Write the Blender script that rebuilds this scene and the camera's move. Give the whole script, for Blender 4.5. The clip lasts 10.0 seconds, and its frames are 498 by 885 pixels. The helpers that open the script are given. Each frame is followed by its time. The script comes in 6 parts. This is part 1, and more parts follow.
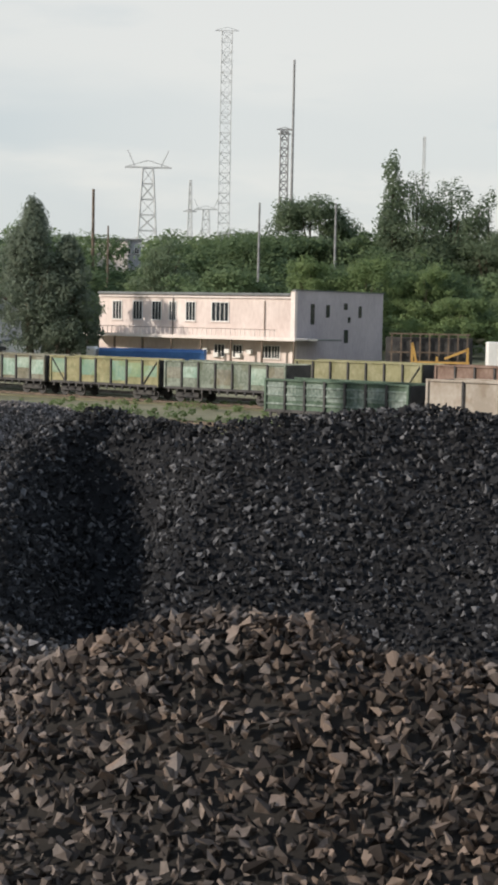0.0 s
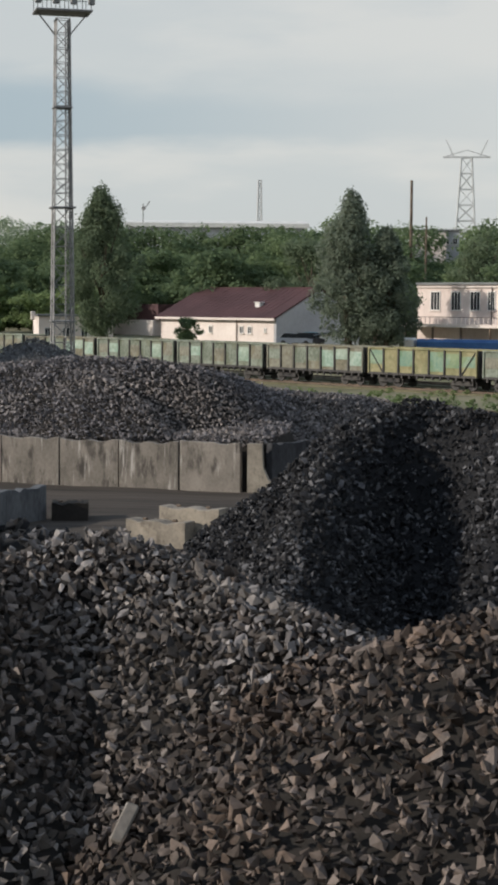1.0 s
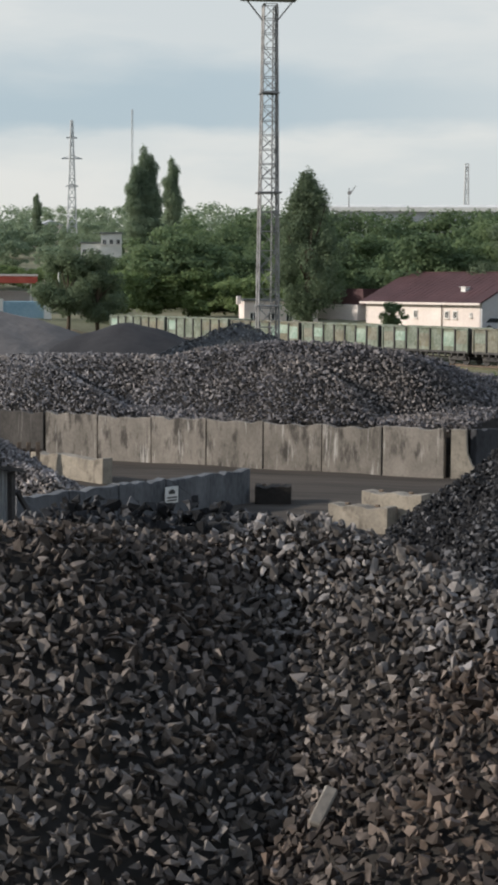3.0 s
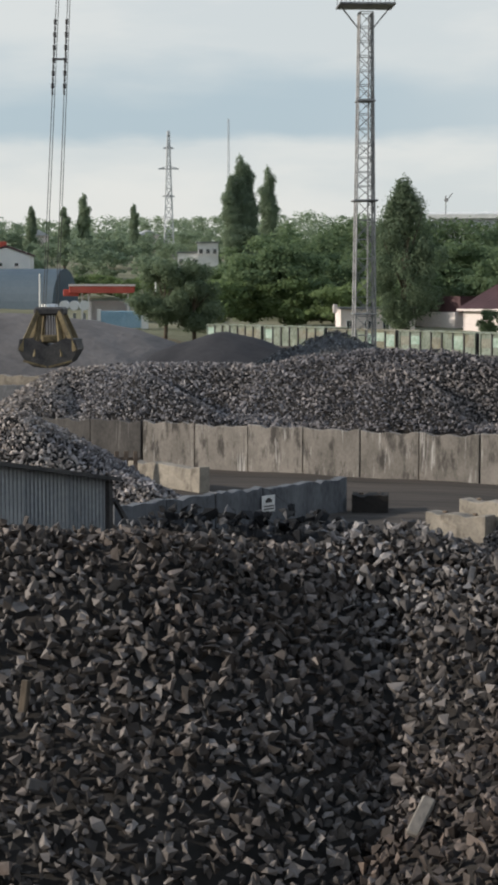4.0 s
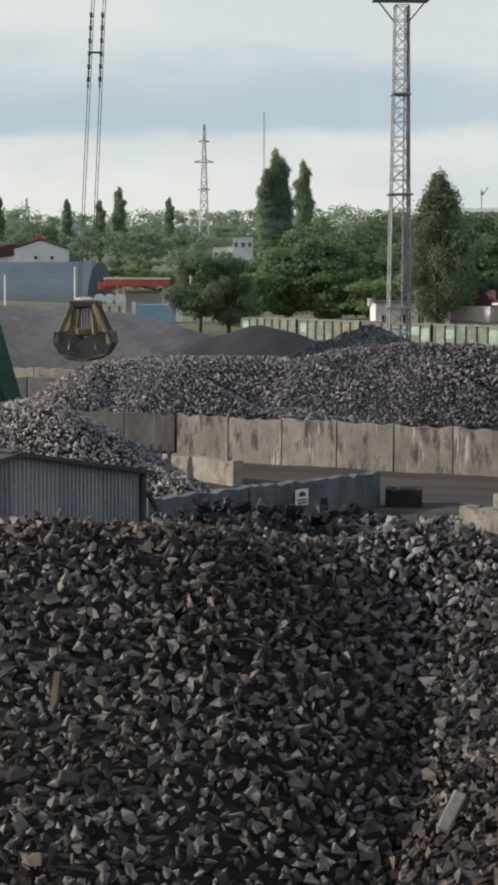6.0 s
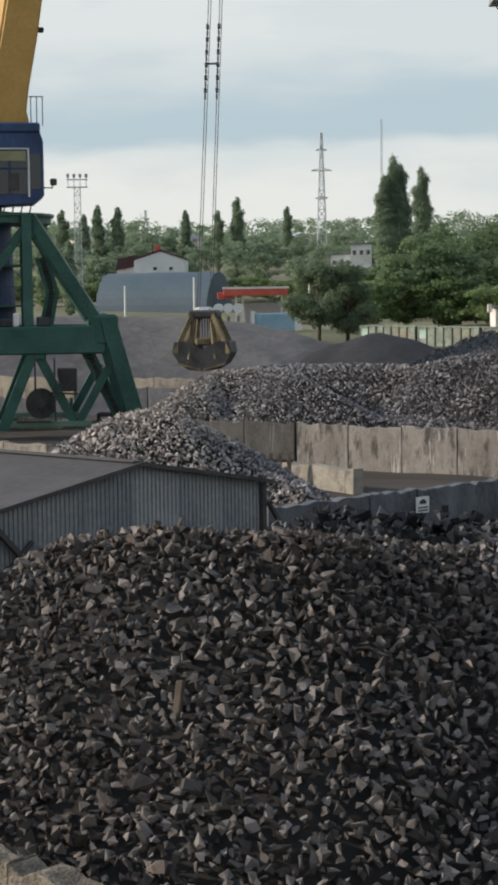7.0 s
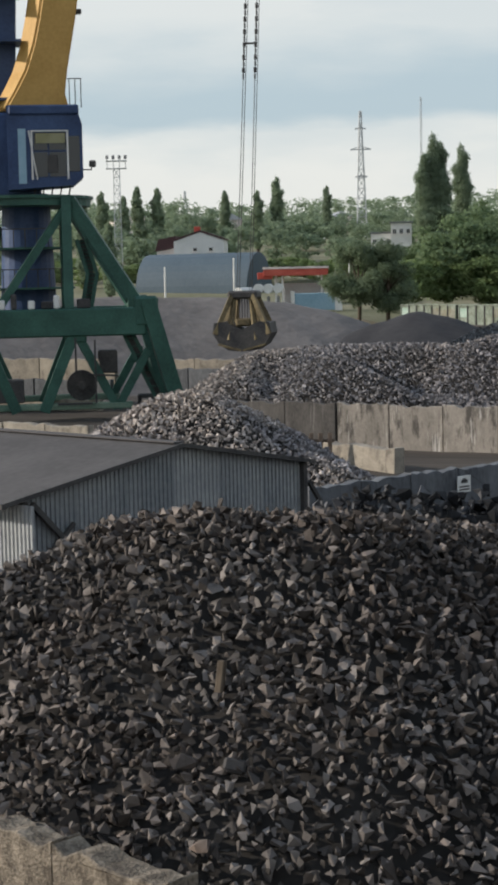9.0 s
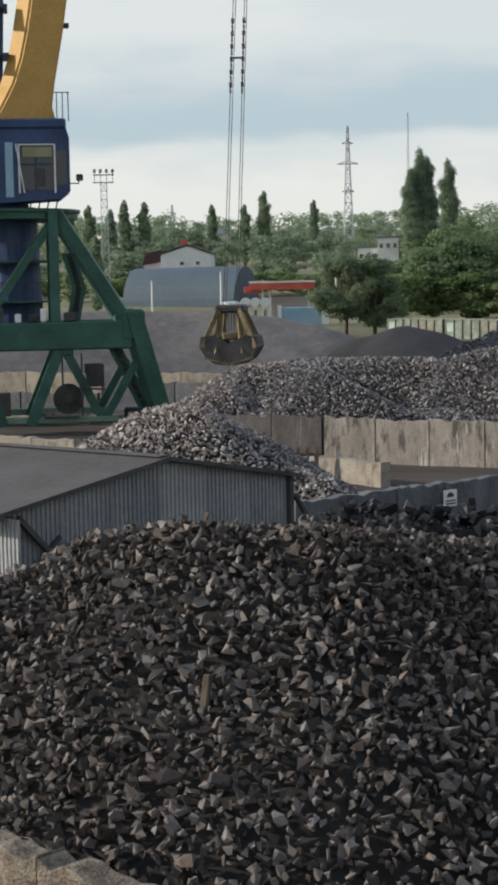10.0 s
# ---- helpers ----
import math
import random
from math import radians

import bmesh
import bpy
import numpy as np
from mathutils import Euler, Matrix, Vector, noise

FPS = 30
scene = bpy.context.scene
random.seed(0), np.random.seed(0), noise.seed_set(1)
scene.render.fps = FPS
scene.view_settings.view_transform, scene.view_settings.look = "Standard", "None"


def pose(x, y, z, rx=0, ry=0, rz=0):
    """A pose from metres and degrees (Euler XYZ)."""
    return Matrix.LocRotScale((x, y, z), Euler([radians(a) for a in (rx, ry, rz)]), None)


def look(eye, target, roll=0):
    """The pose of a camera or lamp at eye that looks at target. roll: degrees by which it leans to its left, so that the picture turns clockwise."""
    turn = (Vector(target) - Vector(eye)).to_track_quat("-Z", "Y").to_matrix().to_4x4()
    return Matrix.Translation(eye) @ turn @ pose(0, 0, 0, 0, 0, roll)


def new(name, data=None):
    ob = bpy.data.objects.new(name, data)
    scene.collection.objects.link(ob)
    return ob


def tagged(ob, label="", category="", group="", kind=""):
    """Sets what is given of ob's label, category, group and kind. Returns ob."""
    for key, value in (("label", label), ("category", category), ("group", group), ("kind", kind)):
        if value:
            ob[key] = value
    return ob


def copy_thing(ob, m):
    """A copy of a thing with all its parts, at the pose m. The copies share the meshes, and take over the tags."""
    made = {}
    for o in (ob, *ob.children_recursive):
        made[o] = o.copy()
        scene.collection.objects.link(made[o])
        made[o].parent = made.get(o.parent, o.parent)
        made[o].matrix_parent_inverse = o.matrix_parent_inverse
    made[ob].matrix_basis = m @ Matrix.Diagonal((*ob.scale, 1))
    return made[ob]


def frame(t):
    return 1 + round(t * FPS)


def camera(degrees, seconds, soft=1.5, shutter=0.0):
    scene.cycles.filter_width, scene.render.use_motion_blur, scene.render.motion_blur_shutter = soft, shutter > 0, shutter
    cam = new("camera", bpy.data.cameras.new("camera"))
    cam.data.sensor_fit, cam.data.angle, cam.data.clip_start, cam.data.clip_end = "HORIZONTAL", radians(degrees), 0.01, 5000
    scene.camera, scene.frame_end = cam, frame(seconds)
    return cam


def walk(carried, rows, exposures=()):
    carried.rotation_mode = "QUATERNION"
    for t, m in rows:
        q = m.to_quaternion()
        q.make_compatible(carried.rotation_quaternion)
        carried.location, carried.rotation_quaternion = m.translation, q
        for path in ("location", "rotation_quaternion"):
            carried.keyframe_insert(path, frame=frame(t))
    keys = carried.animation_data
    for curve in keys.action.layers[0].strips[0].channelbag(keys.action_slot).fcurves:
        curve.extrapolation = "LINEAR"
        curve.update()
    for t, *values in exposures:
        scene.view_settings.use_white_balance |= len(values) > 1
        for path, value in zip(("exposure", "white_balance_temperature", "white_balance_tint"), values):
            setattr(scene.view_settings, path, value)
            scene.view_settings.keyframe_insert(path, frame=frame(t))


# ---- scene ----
EYE = 7.2
cam = camera(16.194, 10.0, soft=3.6)
# seconds, turn to the left, tilt, roll (degrees)
ROWS = [
    (0.0, 0.000, -4.133, 1.158),
    (0.2, 3.175, -4.607, 1.107),
    (0.3, 4.668, -4.590, 0.807),
    (0.5, 6.811, -4.879, 1.133),
    (0.8, 8.988, -4.691, 0.513),
    (1.0, 10.404, -4.556, 0.450),
    (1.5, 13.514, -5.160, 0.352),
    (2.0, 15.865, -5.295, 0.409),
    (2.2, 16.235, -5.170, 0.409),
    (3.3, 18.261, -5.055, 0.439),
    (3.5, 19.412, -4.985, 0.373),
    (4.0, 20.271, -4.835, -0.019),
    (4.5, 20.470, -4.498, 0.263),
    (5.0, 20.537, -4.140, 0.615),
    (5.2, 20.780, -4.000, 0.600),
    (6.3, 22.116, -5.220, -0.278),
    (6.5, 24.016, -4.603, -0.467),
    (7.0, 25.337, -4.748, -0.742),
    (7.5, 24.861, -4.962, -1.088),
    (8.0, 25.486, -4.756, -1.102),
    (8.5, 25.940, -4.924, -1.291),
    (9.0, 26.702, -5.368, -1.277),
    (9.5, 26.387, -5.229, -1.339),
    (10.0, 26.256, -4.924, -1.142),
]
# seconds, stops, kelvin, tint
EXPOSURES = [(0.0, 0.04, 6500, 10), (0.6, -0.08, 6490, 10), (1.0, -0.17, 6480, 10), (1.5, -0.15, 6450, 10), (2.0, -0.06, 6420, 10), (4.0, 0.0, 6420, 9.5), (6.5, 0.06, 6420, 9), (10.0, 0.08, 6420, 9)]
walk(cam, [(t, pose(0.01 * t, 0, EYE, 0, 0, yaw) @ pose(0, 0, 0, 90 + tilt) @ pose(0, 0, 0, 0, 0, roll)) for t, yaw, tilt, roll in ROWS], EXPOSURES)

# ---- world and sun ----
SUN_AZ, SUN_EL = radians(247), radians(22)   # compass angle from +y, clockwise
SUN_DIR = Vector((math.sin(SUN_AZ) * math.cos(SUN_EL), math.cos(SUN_AZ) * math.cos(SUN_EL), math.sin(SUN_EL)))
world = bpy.data.worlds.new("sky")
scene.world = world
world.use_nodes = True
wn, wl = world.node_tree.nodes, world.node_tree.links
wn.clear()
w_out, w_bg = wn.new("ShaderNodeOutputWorld"), wn.new("ShaderNodeBackground")
w_sky = wn.new("ShaderNodeTexSky")
w_sky.sky_type, w_sky.sun_disc = "NISHITA", False
w_sky.sun_elevation, w_sky.sun_rotation = SUN_EL, SUN_AZ
w_sky.air_density, w_sky.dust_density = 1.0, 2.0
w_co, w_map = wn.new("ShaderNodeTexCoord"), wn.new("ShaderNodeMapping")
w_map.inputs["Scale"].default_value = (2.3, 2.3, 9.0)
w_map.inputs["Location"].default_value = (0.35, 0.1, 0.45)
w_n1, w_n2 = wn.new("ShaderNodeTexNoise"), wn.new("ShaderNodeTexNoise")
w_n1.inputs["Scale"].default_value, w_n1.inputs["Detail"].default_value, w_n1.inputs["Roughness"].default_value = 3.2, 6.0, 0.5
w_n2.inputs["Scale"].default_value, w_n2.inputs["Detail"].default_value, w_n2.inputs["Roughness"].default_value = 1.5, 6.0, 0.52
wl.new(w_co.outputs["Generated"], w_map.inputs["Vector"])
wl.new(w_map.outputs[0], w_n1.inputs["Vector"])
wl.new(w_map.outputs[0], w_n2.inputs["Vector"])
w_sep = wn.new("ShaderNodeSeparateXYZ")
wl.new(w_co.outputs["Generated"], w_sep.inputs[0])


def sky_math(kind, a, b, c=None):
    """One arithmetic step of the cloud deck; a and b are sockets or numbers."""
    q = wn.new("ShaderNodeMath")
    q.operation = kind
    for k, v in enumerate((a, b, c)):
        if v is None:
            continue
        if isinstance(v, (int, float)):
            q.inputs[k].default_value = v
        else:
            wl.new(v, q.inputs[k])
    return q.outputs[0]


def sky_step(value, lo, hi, out0=0.0, out1=1.0):
    q = wn.new("ShaderNodeMapRange")
    q.interpolation_type = "SMOOTHSTEP"
    q.inputs["From Min"].default_value, q.inputs["From Max"].default_value = lo, hi
    q.inputs["To Min"].default_value, q.inputs["To Max"].default_value = out0, out1
    wl.new(value, q.inputs["Value"])
    return q.outputs[0]


# a bank of blue-grey cloud bases between the creamy haze below and white tops above
w_high = sky_math("MULTIPLY_ADD", w_n1.outputs["Fac"], 0.06, w_sep.outputs["Z"])
w_bank = sky_math("MULTIPLY", sky_step(w_high, 0.100, 0.122), sky_step(w_high, 0.135, 0.175, 1.0, 0.20))
w_bank = sky_math("MULTIPLY", w_bank, sky_step(w_sep.outputs["X"], -0.34, 0.0, 0.95, 0.25))
w_patch = sky_step(w_n2.outputs["Fac"], 0.42, 0.60, 0.0, 0.38)
w_fac = sky_math("SUBTRACT", 1.0, sky_math("MAXIMUM", w_bank, w_patch))
w_cloud = wn.new("ShaderNodeMix")
w_cloud.data_type = "RGBA"
w_cloud.inputs["A"].default_value = (4.35, 5.35, 5.95, 1)
w_cloud.inputs["B"].default_value = (7.75, 7.75, 7.45, 1)
w_mix = wn.new("ShaderNodeMix")
w_mix.data_type = "RGBA"
w_mix.inputs["Factor"].default_value = 0.88
# the deck of cloud opens overhead, with blue between
w_top = wn.new("ShaderNodeMix")
w_top.data_type = "RGBA"
w_top.inputs["A"].default_value = (1, 1, 1, 1)
w_top.inputs["B"].default_value = (0.52, 0.63, 0.82, 1)
w_mul = wn.new("ShaderNodeMix")
w_mul.data_type, w_mul.blend_type = "RGBA", "MULTIPLY"
w_mul.inputs["Factor"].default_value = 1.0
wl.new(sky_step(w_sep.outputs["Z"], 0.14, 0.75), w_top.inputs["Factor"])
wl.new(w_fac, w_cloud.inputs["Factor"])
wl.new(w_sky.outputs[0], w_mix.inputs["A"])
wl.new(w_cloud.outputs["Result"], w_mix.inputs["B"])
wl.new(w_mix.outputs["Result"], w_mul.inputs["A"])
wl.new(w_top.outputs["Result"], w_mul.inputs["B"])
wl.new(w_mul.outputs["Result"], w_bg.inputs["Color"])
w_bg.inputs["Strength"].default_value = 0.108
wl.new(w_bg.outputs[0], w_out.inputs["Surface"])

sun_data = bpy.data.lights.new("sun", "SUN")
sun_data.energy, sun_data.angle, sun_data.color = 4.3, radians(1.0), (1.0, 0.90, 0.79)
sun = new("sun", sun_data)
sun.matrix_world = look(SUN_DIR * 100, (0, 0, 0))


# ---- materials ----
def noise_mat(name, dark, light, scale=1.0, rough=0.85, bump=0.3, fine=14.0, metal=0.0, lo=0.35, hi=0.68, random_mix=0.0, streak=(1, 1, 1), bump_dist=0.02, spec=0.3):
    """Two-scale mottled surface; random_mix shifts it from piece to piece."""
    m = bpy.data.materials.new(name)
    m.use_nodes = True
    n, l = m.node_tree.nodes, m.node_tree.links
    b = n["Principled BSDF"]
    co, mp = n.new("ShaderNodeTexCoord"), n.new("ShaderNodeMapping")
    mp.inputs["Scale"].default_value = streak
    l.new(co.outputs["Object"], mp.inputs["Vector"])
    if random_mix:
        # every piece takes its own stretch of the pattern
        own, shift = n.new("ShaderNodeObjectInfo"), n.new("ShaderNodeVectorMath")
        shift.operation = "SCALE"
        shift.inputs[0].default_value = (37.0, 19.0, 53.0)
        l.new(own.outputs["Random"], shift.inputs["Scale"])
        l.new(shift.outputs[0], mp.inputs["Location"])
    big, small = n.new("ShaderNodeTexNoise"), n.new("ShaderNodeTexNoise")
    big.inputs["Scale"].default_value, big.inputs["Detail"].default_value = scale, 6
    small.inputs["Scale"].default_value, small.inputs["Detail"].default_value = fine, 4
    l.new(mp.outputs[0], big.inputs["Vector"])
    l.new(mp.outputs[0], small.inputs["Vector"])
    mixf = n.new("ShaderNodeMath")
    mixf.operation = "MULTIPLY_ADD"
    l.new(small.outputs["Fac"], mixf.inputs[0])
    mixf.inputs[1].default_value = 0.35
    sub = n.new("ShaderNodeMath")
    sub.operation = "MULTIPLY"
    l.new(big.outputs["Fac"], sub.inputs[0])
    sub.inputs[1].default_value = 0.65
    l.new(sub.outputs[0], mixf.inputs[2])
    last = mixf.outputs[0]
    if random_mix:
        info, geo = n.new("ShaderNodeObjectInfo"), n.new("ShaderNodeNewGeometry")
        add, fr, ma = n.new("ShaderNodeMath"), n.new("ShaderNodeMath"), n.new("ShaderNodeMath")
        add.operation, fr.operation, ma.operation = "ADD", "FRACT", "MULTIPLY_ADD"
        l.new(info.outputs["Random"], add.inputs[0])
        l.new(geo.outputs["Random Per Island"], add.inputs[1])
        l.new(add.outputs[0], fr.inputs[0])
        off = n.new("ShaderNodeMath")
        off.operation = "SUBTRACT"
        l.new(fr.outputs[0], off.inputs[0])
        off.inputs[1].default_value = 0.5
        l.new(off.outputs[0], ma.inputs[0])
        ma.inputs[1].default_value = random_mix
        l.new(last, ma.inputs[2])
        last = ma.outputs[0]
    ramp = n.new("ShaderNodeValToRGB")
    ramp.color_ramp.elements[0].position, ramp.color_ramp.elements[1].position = lo, hi
    ramp.color_ramp.elements[0].color, ramp.color_ramp.elements[1].color = (*dark, 1), (*light, 1)
    l.new(last, ramp.inputs[0])
    l.new(ramp.outputs[0], b.inputs["Base Color"])
    b.inputs["Roughness"].default_value, b.inputs["Metallic"].default_value = rough, metal
    b.inputs["Specular IOR Level"].default_value = spec
    if bump:
        bp = n.new("ShaderNodeBump")
        bp.inputs["Strength"].default_value, bp.inputs["Distance"].default_value = bump, bump_dist
        l.new(small.outputs["Fac"], bp.inputs["Height"])
        l.new(bp.outputs[0], b.inputs["Normal"])
    return m


def two_tone(base, other, amount, scale):
    """Adds patches of another tint, as blown dust and mixed loads leave them."""
    n, l = base.node_tree.nodes, base.node_tree.links
    b = n["Principled BSDF"]
    src = b.inputs["Base Color"].links[0].from_socket
    co, tex, ramp, mix = n.new("ShaderNodeTexCoord"), n.new("ShaderNodeTexNoise"), n.new("ShaderNodeValToRGB"), n.new("ShaderNodeMix")
    mix.data_type, mix.blend_type = "RGBA", "MULTIPLY"
    tex.inputs["Scale"].default_value, tex.inputs["Detail"].default_value = scale, 3
    ramp.color_ramp.elements[0].position, ramp.color_ramp.elements[1].position = 0.47, 0.56
    ramp.color_ramp.elements[1].color = (amount, amount, amount, 1)
    l.new(co.outputs["Object"], tex.inputs["Vector"])
    l.new(tex.outputs["Fac"], ramp.inputs[0])
    l.new(ramp.outputs[0], mix.inputs["Factor"])
    l.new(src, mix.inputs["A"])
    mix.inputs["B"].default_value = (*other, 1)
    l.new(mix.outputs["Result"], b.inputs["Base Color"])
    return base


def runs(base, colour, amount, width=3.2, length=0.45, lo=0.52, hi=0.66):
    """Lime and rust runs down a cast wall, broken by patches."""
    n, l = base.node_tree.nodes, base.node_tree.links
    b = n["Principled BSDF"]
    src = b.inputs["Base Color"].links[0].from_socket
    mp0 = next(q for q in n if q.type == "MAPPING")
    mp, tex, patch, ramp, mul, mix = (n.new(k) for k in ("ShaderNodeMapping", "ShaderNodeTexNoise", "ShaderNodeTexNoise", "ShaderNodeValToRGB", "ShaderNodeMath", "ShaderNodeMix"))
    mp.inputs["Scale"].default_value = (width, width, length)
    l.new(mp0.outputs[0], mp.inputs["Vector"])
    l.new(mp.outputs[0], tex.inputs["Vector"])
    l.new(mp0.outputs[0], patch.inputs["Vector"])
    tex.inputs["Scale"].default_value, tex.inputs["Detail"].default_value = 1.6, 7
    tex.inputs["Roughness"].default_value = 0.65
    patch.inputs["Scale"].default_value, patch.inputs["Detail"].default_value = 0.8, 5
    mul.operation = "MULTIPLY_ADD"
    l.new(patch.outputs["Fac"], mul.inputs[0])
    mul.inputs[1].default_value = 0.45
    l.new(tex.outputs["Fac"], mul.inputs[2])
    ramp.color_ramp.elements[0].position, ramp.color_ramp.elements[1].position = lo + 0.22, hi + 0.22
    ramp.color_ramp.elements[1].color = (amount, amount, amount, 1)
    l.new(mul.outputs[0], ramp.inputs[0])
    mix.data_type = "RGBA"
    l.new(ramp.outputs[0], mix.inputs["Factor"])
    l.new(src, mix.inputs["A"])
    mix.inputs["B"].default_value = (*colour, 1)
    l.new(mix.outputs["Result"], b.inputs["Base Color"])
    return base


def shade_along_x(base, other, x0, x1):
    """One load passes into another of a different tint along the heap."""
    n, l = base.node_tree.nodes, base.node_tree.links
    b = n["Principled BSDF"]
    src = b.inputs["Base Color"].links[0].from_socket
    co, sep, mr, tex, add, mix = (n.new(k) for k in ("ShaderNodeTexCoord", "ShaderNodeSeparateXYZ", "ShaderNodeMapRange", "ShaderNodeTexNoise", "ShaderNodeMath", "ShaderNodeMix"))
    tex.inputs["Scale"].default_value, tex.inputs["Detail"].default_value = 0.25, 4
    l.new(co.outputs["Object"], sep.inputs[0])
    l.new(co.outputs["Object"], tex.inputs["Vector"])
    add.operation = "MULTIPLY_ADD"
    l.new(tex.outputs["Fac"], add.inputs[0])
    add.inputs[1].default_value = 9.0
    l.new(sep.outputs["X"], add.inputs[2])
    mr.inputs["From Min"].default_value, mr.inputs["From Max"].default_value = x0 + 4.5, x1 + 4.5
    l.new(add.outputs[0], mr.inputs["Value"])
    mix.data_type, mix.blend_type = "RGBA", "MULTIPLY"
    l.new(mr.outputs[0], mix.inputs["Factor"])
    l.new(src, mix.inputs["A"])
    mix.inputs["B"].default_value = (*other, 1)
    l.new(mix.outputs["Result"], b.inputs["Base Color"])
    return base


def plain_glass(name, tint=(0.02, 0.025, 0.03)):
    m = bpy.data.materials.new(name)
    m.use_nodes = True
    b = m.node_tree.nodes["Principled BSDF"]
    b.inputs["Base Color"].default_value = (*tint, 1)
    b.inputs["Roughness"].default_value = 0.12
    b.inputs["Specular IOR Level"].default_value = 0.6
    return m


def ore(name, dark, mid, pale, rough=0.7, share=0.5, spec=0.25):
    """Broken ore: most lumps dull, some with fresh pale faces."""
    m = noise_mat(name, dark, pale, 2.5, rough, 0.35, 11, random_mix=0.75, lo=0.2, hi=0.86, spec=spec)
    ramp = next(q for q in m.node_tree.nodes if q.type == "VALTORGB")
    e = ramp.color_ramp.elements.new(share)
    e.color = (*mid, 1)
    return m


M_ORE_BROWN = two_tone(ore("ore_brown", (0.030, 0.0245, 0.0218), (0.058, 0.0477, 0.042), (0.195, 0.162, 0.143)), (1.0, 0.84, 0.70), 0.6, 0.5)
M_ORE_NEAR = two_tone(ore("ore_grey_brown", (0.038, 0.033, 0.0295), (0.074, 0.0635, 0.057), (0.195, 0.174, 0.16)), (0.95, 0.86, 0.80), 0.6, 0.45)
M_ORE_CREST = two_tone(ore("ore_crest", (0.054, 0.049, 0.046), (0.114, 0.104, 0.098), (0.31, 0.286, 0.27)), (0.84, 0.86, 0.92), 0.7, 0.5)
M_ORE_DARK = ore("ore_dark", (0.014, 0.0143, 0.0158), (0.032, 0.0326, 0.0352), (0.13, 0.13, 0.137), 0.8, 0.66, 0.15)
M_GRAVEL = ore("gravel", (0.07, 0.071, 0.073), (0.13, 0.132, 0.135), (0.25, 0.252, 0.255), 0.8, 0.6, 0.12)
M_ORE_MID = shade_along_x(two_tone(ore("ore_mid", (0.125, 0.114, 0.106), (0.235, 0.21, 0.195), (0.43, 0.385, 0.35), 0.8), (0.74, 0.785, 0.87), 1.0, 0.10), (0.72, 0.72, 0.74), -31, -21)
M_ORE_PALE = two_tone(ore("ore_pale", (0.18, 0.157, 0.14), (0.345, 0.302, 0.27), (0.57, 0.50, 0.45), 0.8), (0.62, 0.66, 0.74), 1.0, 0.25)
M_FINE = noise_mat("fine_ore", (0.10, 0.091, 0.087), (0.18, 0.164, 0.155), 0.25, 0.95, 0.6, 1.6, bump_dist=0.15, streak=(1.0, 1.0, 0.4))
M_FINE_DARK = noise_mat("fine_ore_dark", (0.022, 0.022, 0.025), (0.045, 0.044, 0.047), 0.2, 0.95, 0.25, 2.0, bump_dist=0.08)
# near-black below any ore: the shade between stones is painted into the bed
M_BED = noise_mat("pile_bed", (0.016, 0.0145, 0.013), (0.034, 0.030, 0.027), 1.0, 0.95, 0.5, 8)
M_GROUND = noise_mat("ground_dirt", (0.030, 0.025, 0.021), (0.082, 0.068, 0.056), 0.6, 0.95, 0.5, 2.4, bump_dist=0.08, streak=(0.12, 1.0, 1.0))
M_GRASS = noise_mat("dry_grass", (0.085, 0.085, 0.05), (0.19, 0.175, 0.115), 0.12, 0.95, 0.6, 2.5, bump_dist=0.1)
M_CONC = runs(runs(noise_mat("concrete", (0.15, 0.136, 0.118), (0.30, 0.27, 0.236), 1.1, 0.9, 0.6, 11, lo=0.32, hi=0.7, streak=(1.2, 1.2, 0.8), random_mix=0.16), (0.05, 0.045, 0.041), 0.85, 1.5, 0.7), (0.50, 0.475, 0.44), 0.85, 4.2, 0.5, 0.60, 0.72)
M_CONC_PALE = runs(noise_mat("concrete_pale", (0.17, 0.152, 0.127), (0.37, 0.33, 0.27), 1.4, 0.9, 0.6, 10, lo=0.3, hi=0.7, random_mix=0.12, bump_dist=0.025), (0.10, 0.088, 0.074), 0.7, 2.2, 1.1, 0.54, 0.7)
M_CONC_FRONT = runs(noise_mat("concrete_crumbling", (0.085, 0.070, 0.054), (0.29, 0.245, 0.19), 4.0, 0.95, 1.0, 26, lo=0.38, hi=0.62, random_mix=0.12, bump_dist=0.04), (0.06, 0.05, 0.042), 0.7, 2.2, 1.1, 0.54, 0.7)
# darker tone for the wall's left stretch, with paler runs
M_CONC_DARK = runs(noise_mat("concrete_dark", (0.045, 0.042, 0.04), (0.125, 0.115, 0.105), 1.1, 0.9, 0.6, 11, lo=0.32, hi=0.7, streak=(1.2, 1.2, 0.6), random_mix=0.16), (0.22, 0.205, 0.19), 0.6, 3.4, 0.5, 0.58, 0.7)
# return wall turned from the sun: its deep shade is put into this colour
M_CONC_SHADE = noise_mat("concrete_shaded", (0.028, 0.029, 0.033), (0.085, 0.087, 0.094), 1.0, 0.9, 0.4, 8, streak=(1.2, 1.2, 0.5), random_mix=0.1)
# darker and bluer than M_CONC: carries the sign wall's shade in its tone
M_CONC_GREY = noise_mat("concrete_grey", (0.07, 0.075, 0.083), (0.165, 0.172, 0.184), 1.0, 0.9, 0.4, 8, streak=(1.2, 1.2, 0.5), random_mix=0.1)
M_TIN = noise_mat("corrugated_tin", (0.22, 0.237, 0.255), (0.40, 0.41, 0.415), 0.5, 0.5, 0.1, 6, metal=0.35, random_mix=0.08)
M_TIN_ROOF = noise_mat("shed_roof", (0.062, 0.058, 0.058), (0.105, 0.098, 0.098), 0.4, 0.9, 0.3, 5)
